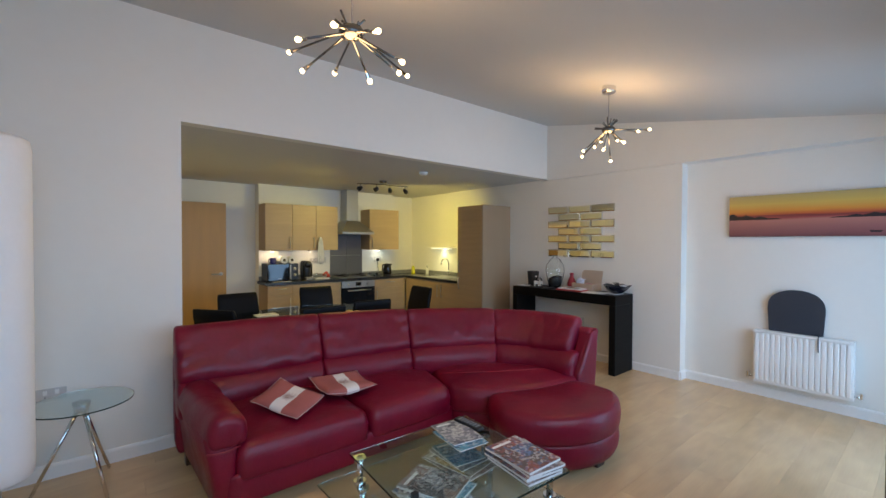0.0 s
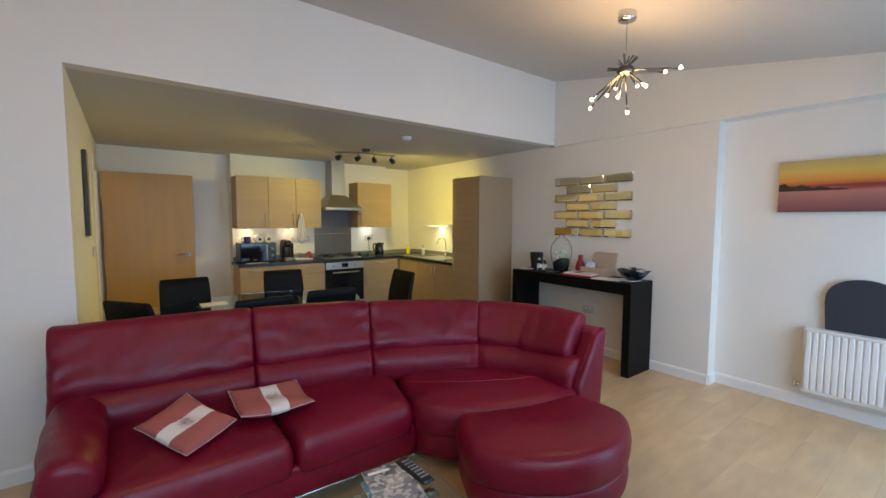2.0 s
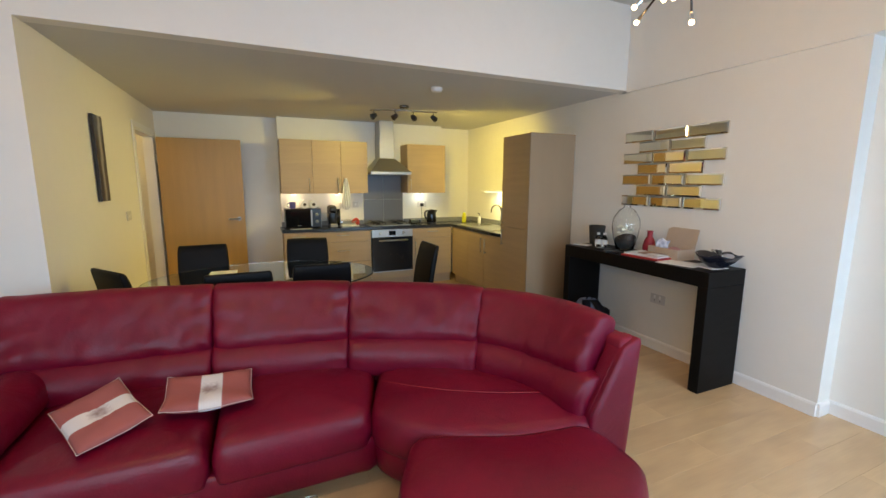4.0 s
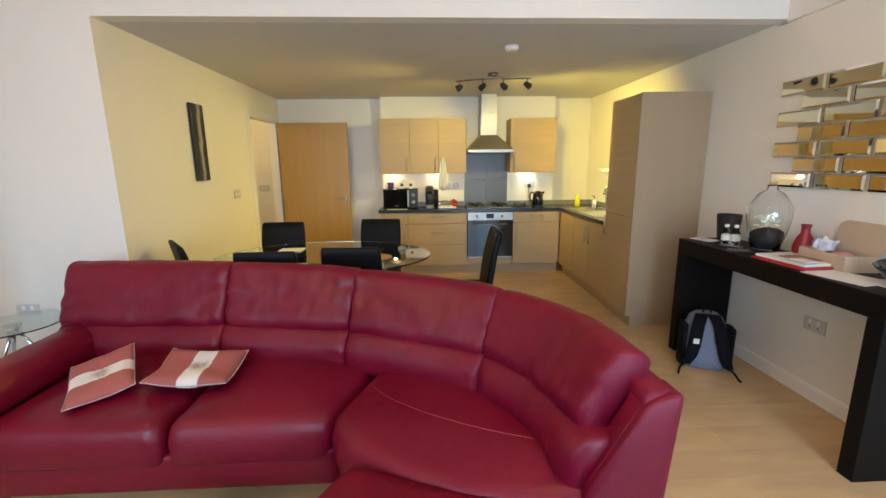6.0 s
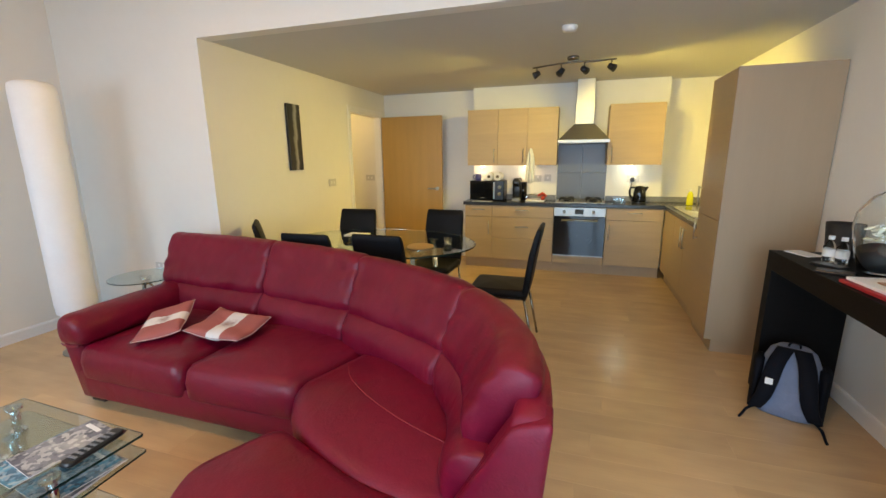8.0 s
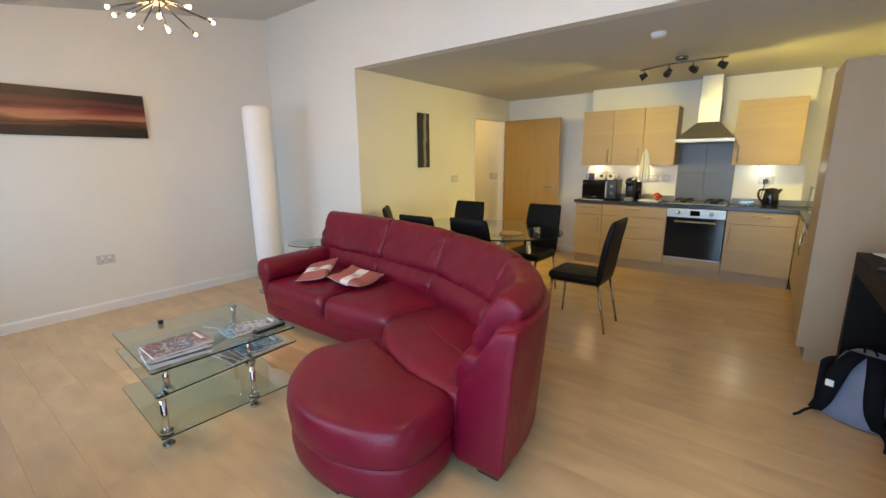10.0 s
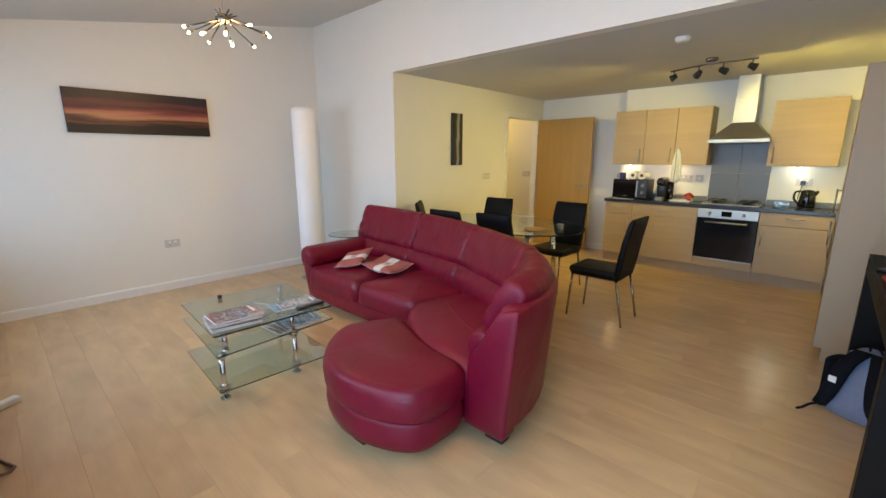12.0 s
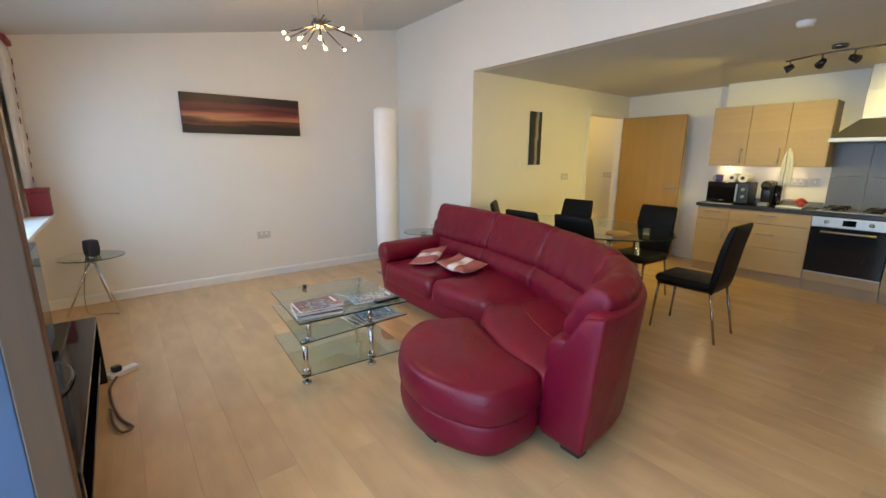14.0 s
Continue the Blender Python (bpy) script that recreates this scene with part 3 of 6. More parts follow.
part("corner_base", puff(rounded(cb, 0.05), 0.075, 0.258, 0.02, 0.0, 72), LEATHER, sofa, smooth=True)
# end panel closing the curved back, narrow at the top and wide at the foot
part("end_panel", sweep(cut((3.322, 2.06), (3.325, 1.965)) + [Vector((3.324, 1.945))], [(p.x, p.y) for p in rounded([(0.055, 0.075), (0.30, 0.075), (0.285, 0.42), (0.20, 0.57), (0.105, 0.735), (-0.004, 0.768)], 0.028, 5)], 0.016), LEATHER, sofa, smooth=True)
# arm: upright panel and a soft overhanging pad that narrows to the front
panel = []
for z, x0, y0 in ((0.085, 0.575, 2.48), (0.10, 0.563, 2.465), (0.30, 0.540, 2.45), (0.47, 0.512, 2.445), (0.49, 0.53, 2.46)):
    panel.append([(p.x, p.y, z) for p in rounded([Vector((x0, y0)), Vector((0.67, y0)), Vector((0.67, 3.36)), Vector((x0 - 0.03, 3.36))], 0.05, 5)])
part("arm_panel", loft(panel), LEATHER, sofa, smooth=True)
pad = resample(rounded([Vector(p) for p in ((-0.110, 0.405), (-0.125, 0.50), (-0.085, 0.585), (0.03, 0.595), (0.110, 0.535), (0.120, 0.41))], 0.075, 7), 44)
rings = []
for k in range(41):
    u = k / 40
    y = 2.425 + 0.935 * (u - 0.09 * math.sin(2 * math.pi * u))
    e = min(y - 2.425, 3.36 - y)
    f = 0.55 + 0.45 * max(0.0, 1 - (1 - min(1.0, e / 0.08)) ** 2.3) ** (1 / 2.3)
    xc = 0.625 - 0.020 * min(1.0, (y - 2.425) / 0.5)
    rings.append([(xc + p.x * f * (0.86 + 0.14 * min(1.0, (y - 2.425) / 0.4)) + 0.006 * noise.noise((y * 8, p.y * 9, 2.2)),
                   y, 0.49 + (p.y - 0.49) * f + 0.007 * noise.noise((y * 6, p.x * 9, 5.1))) for p in pad])
part("arm_cushion", loft(rings), LEATHER, sofa, smooth=True)
part("arm_seam", tube([(0.520, 2.452, 0.405), (0.60, 2.440, 0.40), (0.675, 2.446, 0.41)], 0.005), LEATHER_D, sofa, "stitched seam under the arm pad", True)
for fx, fy in ((0.61, 2.56), (0.60, 3.30), (3.165, 2.055), (2.9, 2.75)):
    part("foot", box(fx - 0.055, fx + 0.055, fy - 0.035, fy + 0.035, 0.0, 0.095, 0.006), DARKWOOD, sofa, "dark wooden block foot")

# D-shaped footstool against the curved seat
PX, PY, PR = 2.66, 1.84, 0.578
pouf = thing("footstool", PX, PY, 0, label="half-round red leather footstool against the sofa's curved seat", category="footstool")
C0 = Vector((2.64, 2.05))


ring = [C0 + Vector((math.cos(a), math.sin(a))) * PR for a in [2 * math.pi * i / 120 for i in range(120)]]
ring = [Vector((min(p.x, 3.045), p.y)) for p in ring]
keep = [p.y < 1.97 and 0.648 * (p.y - 0.45) < 0.7615 * (p.x - 0.83) for p in ring]
first = next(i for i in range(120) if keep[i] and not keep[i - 1])
arc = [ring[(first + i) % 120] for i in range(120) if keep[(first + i) % 120]]
rear = [Vector(p) for p in ((2.25, 2.21), (2.45, 2.13), (2.70, 2.03), (3.03, 1.985))]
if (rear[0] - arc[-1]).length > (rear[-1] - arc[-1]).length:
    rear.reverse()
circ = resample(arc + rear, 110)
for _ in range(10):
    circ = [(circ[i - 1] + circ[i] * 2 + circ[(i + 1) % 110]) / 4 for i in range(110)]
circ = [p - Vector((PX, PY)) for p in circ]
part("cushion", puff(circ, 0.215, 0.400, 0.06, 0.024, 96, 0.025, 0.003, 7), LEATHER, pouf, smooth=True)
part("body", puff([p * 0.975 for p in circ], 0.05, 0.222, 0.025, 0.0, 96, 0.045), LEATHER, pouf, smooth=True)
for fx, fy in ((0.24, -0.08), (0.0, -0.27), (-0.33, 0.02)):
    part("foot", box(fx - 0.045, fx + 0.045, fy - 0.03, fy + 0.03, 0, 0.06, 0.006), DARKWOOD, pouf, "dark wooden block foot")

# scatter cushions lying on the seat
CUSH = ramp_colour(mat("terracotta_cushion_cloth", (0.4, 0.13, 0.1), 0.85, bump=0.15, bump_scale=200), [(0.0, (0.38, 0.105, 0.09)), (0.40, (0.38, 0.105, 0.09)), (0.41, (0.74, 0.68, 0.64)), (0.63, (0.74, 0.68, 0.64)), (0.64, (0.38, 0.105, 0.09)), (1.0, (0.38, 0.105, 0.09))], 0, -0.21, 0.21)

PIPING = mat("white_piping", (0.58, 0.42, 0.38), 0.8)
nt = CUSH.node_tree
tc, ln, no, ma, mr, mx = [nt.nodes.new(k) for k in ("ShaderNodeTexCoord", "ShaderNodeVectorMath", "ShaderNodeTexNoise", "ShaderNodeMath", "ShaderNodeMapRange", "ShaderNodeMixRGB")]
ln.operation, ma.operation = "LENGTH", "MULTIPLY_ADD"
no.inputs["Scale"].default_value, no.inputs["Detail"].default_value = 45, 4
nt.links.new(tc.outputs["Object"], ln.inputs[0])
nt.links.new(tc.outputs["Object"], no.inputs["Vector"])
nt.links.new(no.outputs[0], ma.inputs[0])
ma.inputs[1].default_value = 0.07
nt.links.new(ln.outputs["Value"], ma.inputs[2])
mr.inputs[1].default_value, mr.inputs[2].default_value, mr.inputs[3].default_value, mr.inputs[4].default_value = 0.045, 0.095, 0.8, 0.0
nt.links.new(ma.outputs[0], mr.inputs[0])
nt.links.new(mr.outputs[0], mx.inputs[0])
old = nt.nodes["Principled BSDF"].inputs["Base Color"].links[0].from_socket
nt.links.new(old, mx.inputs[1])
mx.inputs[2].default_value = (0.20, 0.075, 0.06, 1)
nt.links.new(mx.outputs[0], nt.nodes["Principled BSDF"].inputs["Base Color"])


def pillow(m, label, s):
    bm = bmesh.new()
    n = 22
    edge = {}
    for side in (1, -1):
        vs = []
        for i in range(n + 1):
            row = []
            for j in range(n + 1):
                u, v = 2 * i / n - 1, 2 * j / n - 1
                w = (1 - u ** 4) * (1 - v ** 4)
                pin = 1 - 0.07 * (1 - abs(u * v)) * (abs(u) ** 4 + abs(v) ** 4) / 2
                z = side * 0.032 * math.sqrt(max(0, w)) + 0.012 * noise.noise((u * 2 + s, v * 2, side)) * w
                z += 0.010 * noise.noise((u * 1.1 + 3 * s, v * 1.1, 0.5)) * (0.6 + u * u) + 0.012 * s * (abs(u * v) ** 1.5) - 0.014 * math.exp(-14 * (u * u + v * v)) * side
                z += 0.0035 * math.sin(9 * math.atan2(v, u) + s) * w * math.exp(-3 * (u * u + v * v)) * side
                row.append(bm.verts.new((0.196 * u * pin, 0.150 * v * pin, z)))
            vs.append(row)
        rim = [vs[i][0] for i in range(n)] + [vs[n][j] for j in range(n)] + [vs[n - i][n] for i in range(n)] + [vs[0][n - j] for j in range(n)]
        edge[side] = [q.co.copy() for q in rim]
        for i in range(n):
            for j in range(n):
                bm.faces.new((vs[i][j], vs[i + 1][j], vs[i + 1][j + 1], vs[i][j + 1]))
    bmesh.ops.remove_doubles(bm, verts=bm.verts[:], dist=0.0005)
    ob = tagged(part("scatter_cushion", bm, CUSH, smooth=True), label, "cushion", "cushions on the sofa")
    ob.matrix_basis = m
    part("piping", tube([tuple(q) for q in edge[1]] + [tuple(edge[1][0])], 0.0022), PIPING, ob, "pale corded edge", True)
    return ob


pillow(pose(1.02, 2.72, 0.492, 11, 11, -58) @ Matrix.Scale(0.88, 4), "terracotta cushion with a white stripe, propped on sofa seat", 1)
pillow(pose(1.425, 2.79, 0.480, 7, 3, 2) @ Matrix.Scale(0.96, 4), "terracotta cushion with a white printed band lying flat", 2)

# ---- glass coffee table ----
ct = thing("coffee_table", 1.425, 1.57, 0, label="three-tier square glass coffee table with chrome posts", category="coffee table")


def glass_sheet(name, outline, z0, z1, parent, label=""):
    o = part(name, plate(outline, z0, z1, r=0.001), CLEAR, parent, label)
    o.visible_shadow = False
    ring = [(p.x, p.y) for p in outline]
    pts = [Vector((x, y, (z0 + z1) / 2)) for x, y in ring]
    c = sum(pts, Vector()) / len(pts)
    bm = bmesh.new()
    n = len(pts)
    o0 = [bm.verts.new((p.x + (p.x - c.x) * 0.0012, p.y + (p.y - c.y) * 0.0012, z0 + 0.001)) for p in pts]
    o1 = [bm.verts.new((p.x + (p.x - c.x) * 0.0012, p.y + (p.y - c.y) * 0.0012, z1 - 0.001)) for p in pts]
    for i in range(n):
        bm.faces.new((o0[i], o0[(i + 1) % n], o1[(i + 1) % n], o1[i]))
    part("edge", bm, EDGE, o, "dark green polished glass edge")
    return o


EDGE = mat("green_glass_edge", (0.012, 0.035, 0.030), 0.15, vary=0.2)
TOP = [(-0.41, -0.326), (0.355, -0.373), (0.395, 0.385), (-0.36, 0.415)]
glass_sheet("tabletop", rounded(TOP, 0.012, 3), 0.418, 0.428, ct)
glass_sheet("middle_shelf", rounded([(-0.478, -0.308), (0.350, -0.365), (0.308, 0.443), (-0.50, 0.48)], 0.012, 3), 0.285, 0.293, ct)
glass_sheet("lower_shelf", rounded(TOP, 0.012, 3), 0.062, 0.070, ct)
for qx, qy, za, zb in ((0.30, -0.30, 0.294, 0.4175), (0.30, 0.13, 0.294, 0.4175), (-0.33, 0.36, 0.294, 0.4175), (0.315, -0.335, 0.0, 0.2845), (0.335, 0.12, 0.0, 0.2845), (-0.33, 0.33, 0.0, 0.2845)):
    leg = part("post", rod((qx, qy, za), (qx, qy, zb), 0.016, segs=20), CHROME, ct, "chrome tube post", smooth=True)
    for z in (za + 0.006, zb - 0.008) + ((0.054, 0.079) if za < 0.1 else ()):
        part("collar", rod((qx, qy, z - 0.006), (qx, qy, z + 0.006), 0.030, segs=20), CHROME, leg)


# ---- dining set ----
dt = thing("dining_table", 1.73, 4.20, 0, label="oval glass dining table on a steel frame", category="dining table")
glass_sheet("tabletop", ellipse(0, 0, 0.86, 0.62, 72), 0.728, 0.740, dt)
for qx in (-0.42, 0.42):
    for qy in (-0.26, 0.26):
        part("leg", rod((qx * 1.1, qy * 1.15, 0.0), (qx, qy, 0.715), 0.022, segs=16), CHROME, dt, smooth=True)
        part("pad", rod((qx, qy, 0.715), (qx, qy, 0.7275), 0.04, segs=18), CHROME, dt)
part("crossbar", rod((-0.42, 0, 0.66), (0.42, 0, 0.66), 0.015), CHROME, dt)
for qx in (-0.42, 0.42):
    part("crossbar", rod((qx, -0.26, 0.66), (qx, 0.26, 0.66), 0.015), CHROME, dt)


def dining_chair():
    """Back at y = -0.25, front towards +y."""
    c = thing("dining_chair", label="black leather high-backed dining chair with chrome legs", category="chair", group="chairs round the dining table")
    seat = rounded([(-0.20, -0.20), (0.20, -0.20), (0.205, 0.24), (-0.205, 0.24)], 0.05)
    part("seat", puff(seat, 0.405, 0.475, 0.025, 0.012, 56), BLACKLEATHER, c, smooth=True)
    rings = []
    for z, y, w, t in ((0.40, -0.185, 0.185, 0.02), (0.46, -0.195, 0.195, 0.024), (0.60, -0.215, 0.197, 0.026), (0.75, -0.238, 0.197, 0.025), (0.88, -0.268, 0.193, 0.022), (0.925, -0.280, 0.188, 0.018), (0.937, -0.284, 0.18, 0.008)):
        rings.append([(p.x, y + p.y, z) for p in rounded([Vector((-w, -t)), Vector((w, -t)), Vector((w, t)), Vector((-w, t))], 0.018, 4)])
    part("backrest", loft(rings), BLACKLEATHER, c, smooth=True)
    for s in (-1, 1):
        part("leg", rod((s * 0.175, 0.205, 0.41), (s * 0.185, 0.235, 0), 0.011, 0.009), CHAIRSTEEL, c, smooth=True)
        part("leg", rod((s * 0.17, -0.185, 0.41), (s * 0.18, -0.265, 0), 0.011, 0.009), CHAIRSTEEL, c, smooth=True)
        part("seat_rail", rod((s * 0.175, 0.205, 0.40), (s * 0.17, -0.185, 0.40), 0.010), CHAIRSTEEL, c)
    return c


ch = dining_chair()
# the back's top lies 0.28 behind the chair's middle
CHAIRS = [(3.12, 4.14, 90), (1.225, 4.795, 183), (2.12, 4.93, 176), (1.56, 3.40, 1), (2.07, 3.485, -2), (0.81, 3.78, -52)]
for i, (bx, by, rz) in enumerate(CHAIRS):
    a = radians(rz)
    m = pose(bx - 0.28 * math.sin(a), by + 0.28 * math.cos(a), 0, 0, 0, rz)
    if i == 0:
        ch.matrix_basis = m
    else:
        copy_thing(ch, m)

# ---- kitchen units ----
FY = 6.29


def bar_handle(parent, a, b, out=(0, -1, 0), r=0.006):
    a, b, o = Vector(a), Vector(b), Vector(out) * 0.028
    e = (b - a).normalized() * 0.012
    bm = rod(a + o - e, b + o + e, r, segs=10)
    rod(a, a + o, r * 0.8, bm=bm, segs=8)
    rod(b, b + o, r * 0.8, bm=bm, segs=8)
    return part("handle", bm, STEEL, parent, "brushed steel bar handle", True)


def unit(name, x0, x1, fronts, label, y0=FY, depth=0.42):
    """A base unit facing the room (towards -y). fronts: (kind, z0, z1, handle)."""
    u = thing(name, x0, y0, 0, label=label, category="kitchen cabinet", group="kitchen base units")
    w = x1 - x0
    part("body", box(0.0, w, 0.021, depth, 0.125, 0.838, 0.001), BEECH_H, u)
    part("plinth", box(0.0, w, 0.055, 0.075, 0.0, 0.123), BEECH_H, u)
    for kind, z0, z1, hd in fronts:
        f = part(kind, box(0.002, w - 0.002, 0.0, 0.019, z0 + 0.002, z1 - 0.002, 0.002), BEECH, u)
        if hd == "h":
            bar_handle(f, (w / 2 - 0.07, 0, (z0 + z1) / 2 + 0.02), (w / 2 + 0.07, 0, (z0 + z1) / 2 + 0.02))
        elif hd == "r":
            bar_handle(f, (w - 0.04, 0, z1 - 0.22), (w - 0.04, 0, z1 - 0.06))
        elif hd == "l":
            bar_handle(f, (0.04, 0, z1 - 0.22), (0.04, 0, z1 - 0.06))
    return u


unit("drawer_base_unit", 1.975, 2.335, [("drawer_front", 0.69, 0.835, "h"), ("door", 0.13, 0.69, "r")], "pale wood base unit with one drawer and a door")
unit("drawer_base_unit", 2.335, 3.11, [("drawer_front", 0.69, 0.835, "h"), ("drawer_front", 0.41, 0.69, "h"), ("drawer_front", 0.13, 0.41, "")], "pale wood wide drawer unit beside the oven")
unit("drawer_base_unit", 3.72, 4.345, [("drawer_front", 0.69, 0.835, "h"), ("door", 0.13, 0.69, "l")], "pale wood base unit with a drawer above a door")
oven_unit = thing("oven_housing", 3.112, FY, 0, label="pale wood housing under the built-in oven", category="kitchen cabinet")
part("filler_panel", box(0.002, 0.604, 0.0, 0.019, 0.13, 0.225, 0.002), BEECH, oven_unit)
part("plinth", box(0, 0.606, 0.055, 0.075, 0, 0.123), BEECH_H, oven_unit)
part("body", box(0.0, 0.606, 0.30, 0.42, 0.125, 0.838), BEECH_H, oven_unit)
ov = thing("oven", 3.115, FY, 0.228, label="built-in electric oven, steel with black glass door", category="oven")
part("body", box(0.01, 0.59, 0.0, 0.29, 0.0, 0.60), BLACKPLASTIC, ov)
part("control_panel", box(0.0, 0.60, -0.022, 0.0, 0.50, 0.606, 0.003), STEEL, ov, "brushed steel control panel")
part("display", box(0.245, 0.345, -0.0245, -0.0215, 0.525, 0.585, 0.001), BLACKGLOSS, ov, "small black display")
for kx in (0.12, 0.46):
    part("knob", rod((kx, -0.022, 0.553), (kx, -0.047, 0.553), 0.021, 0.017, segs=20), STEEL, ov, "steel control knob", True)
d = part("door", box(0.0, 0.60, -0.022, 0.0, 0.0, 0.494, 0.004), OVENGLASS, ov, "black glass oven door")
hb = rod((0.09, -0.06, 0.455), (0.51, -0.06, 0.455), 0.010, segs=12)
for hx in (0.11, 0.49):
    rod((hx, -0.022, 0.455), (hx, -0.06, 0.455), 0.008, bm=hb)
part("handle", hb, STEEL, d, "steel bar handle", True)
part("trim_strip", box(0.0, 0.60, -0.0235, -0.0225, 0.0, 0.012), STEEL, d)

# right-hand run and tall larder unit
for k, (ya, yb) in enumerate(((4.864, 5.30), (5.30, 5.76), (5.76, 6.268))):
    u = thing("side_base_unit", 4.35, ya, 0, label="pale wood base unit beneath the sink worktop", category="kitchen cabinet", group="kitchen base units")
    w = yb - ya
    part("body", box(0.021, 0.55, 0, w, 0.125, 0.838), BEECH_H, u)
    part("plinth", box(0.055, 0.075, 0, w, 0, 0.123), BEECH_H, u)
    f = part("door", box(0, 0.019, 0.002, w - 0.002, 0.132, 0.833, 0.002), BEECH, u)
    if k < 2:
        bar_handle(f, (0, 0.05 if k else w - 0.05, 0.60), (0, 0.05 if k else w - 0.05, 0.77), (-1, 0, 0))
tall = thing("tall_larder_unit", 4.33, 4.32, 0, label="tall pale wood larder unit with two doors", category="kitchen cabinet")
part("body", box(0.021, 0.585, 0.018, 0.54, 0.10, 2.008, 0.001), BEECH_H, tall)
part("side_panel", box(0.0, 0.585, 0.0, 0.018, 0.10, 2.012, 0.001), BEECH_H, tall, "pale wood end panel")
part("plinth", box(0.05, 0.585, 0.012, 0.54, 0.0, 0.098), BEECH_H, tall)
d1 = part("upper_door", box(0.0, 0.019, 0.02, 0.538, 0.988, 2.008, 0.002), BEECH, tall)
d2 = part("lower_door", box(0.0, 0.019, 0.02, 0.538, 0.104, 0.984, 0.002), BEECH, tall)
bar_handle(d1, (0, 0.49, 1.03), (0, 0.49, 1.19), (-1, 0, 0))
bar_handle(d2, (0, 0.49, 0.78), (0, 0.49, 0.94), (-1, 0, 0))

# worktop, upstand, splashback
wt = tagged(part("worktop", plate([Vector(p) for p in ((1.955, FY - 0.018), (4.335, FY - 0.018), (4.335, 4.862), (4.918, 4.862), (4.918, 6.718), (1.955, 6.718))], 0.84, 0.88, r=0.003), WORKTOP), "black speckled laminate kitchen worktop", "worktop")
ups = thing("upstand", 1.975, 6.718, 0.88, label="grey speckled worktop upstand along the wall", category="upstand")
for a in ((0, 1.133, -0.02, 0), (1.747, 2.925, -0.02, 0), (2.923, 2.943, -1.856, -0.021)):
    part("strip", box(*a, 0.0005, 0.065, 0.002), UPSTAND, ups)
sp = thing("splashback", 3.112, 6.70, 0.881, label="grey glazed tile splashback behind the hob", category="splashback")
for i in range(2):
    for j in range(2):
        part("tile", box(0.302 * i + 0.002, 0.302 * i + 0.300, 0.004, 0.016, 0.36 * j + 0.002, 0.36 * j + 0.358, 0.002), SPLASH, sp)
part("backing", box(0, 0.604, 0.0125, 0.018, 0, 0.722), mat("grout", (0.45, 0.45, 0.44), 0.8), sp)


def wall_cab(x0, x1, label, handle):
    u = thing("wall_cabinet", x0, 6.40, 1.34, label=label, category="kitchen cabinet", group="kitchen wall cabinets")
    w = x1 - x0
    part("body", box(0.0, w, 0.021, 0.318, 0.0, 0.69, 0.001), BEECH_H, u)
    f = part("door", box(0.002, w - 0.002, 0.0, 0.019, 0.0, 0.692, 0.002), BEECH, u)
    hx = w - 0.045 if handle == "r" else 0.045
    bar_handle(f, (hx, 0, 0.05), (hx, 0, 0.19))
    return u


wall_cab(1.98, 2.375, "pale wood wall cabinet above the microwave", "r")
wall_cab(2.375, 2.745, "pale wood wall cabinet with bar handle", "r")
wall_cab(2.745, 3.11, "pale wood wall cabinet beside the extractor hood", "l")
wall_cab(3.69, 4.285, "wide pale wood wall cabinet above the kettle", "l")
for ux in (2.14, 2.72, 3.98):
    o = tagged(part("under_cabinet_light", rod((ux, 6.60, 1.322), (ux, 6.60, 1.339), 0.032, segs=20), STEEL), "round steel light under the wall cabinet, lit", "light", "under-cabinet lights")
    part("lens", rod((ux, 6.60, 1.318), (ux, 6.60, 1.3215), 0.026, segs=20), PUCK, o)

hood = thing("extractor_hood", 3.412, 6.72, 1.60, label="brushed steel chimney extractor hood above the hob", category="extractor hood")
loft_h = [[(-0.29, -0.46, 0), (0.29, -0.46, 0), (0.29, -0.004, 0), (-0.29, -0.004, 0)], [(-0.29, -0.46, 0.035), (0.29, -0.46, 0.035), (0.29, -0.004, 0.035), (-0.29, -0.004, 0.035)], [(-0.115, -0.25, 0.225), (0.115, -0.25, 0.225), (0.115, -0.004, 0.225), (-0.115, -0.004, 0.225)]]
part("canopy", loft(loft_h), STEEL, hood)
part("chimney", box(-0.108, 0.108, -0.245, -0.004, 0.226, 0.50, 0.003), STEEL, hood)
part("chimney_upper", box(-0.103, 0.103, -0.240, -0.004, 0.50, 0.744, 0.003), STEEL, hood)
part("filter", box(-0.24, 0.24, -0.42, -0.04, -0.006, -0.001), GREYPLASTIC, hood)

# ---- console table and mirror ----
con = thing("console_table", 4.485, 2.42, 0, label="black-brown wooden console table against the wall", category="console table")
part("top", box(0, 0.40, 0, 1.47, 0.775, 0.885, 0.003), BLACKWOOD, con)
part("side_panel", box(0.0, 0.40, 0.0, 0.075, 0, 0.7745, 0.003), BLACKWOOD, con)
part("side_panel", box(0.0, 0.40, 1.395, 1.47, 0, 0.7745, 0.003), BLACKWOOD, con)

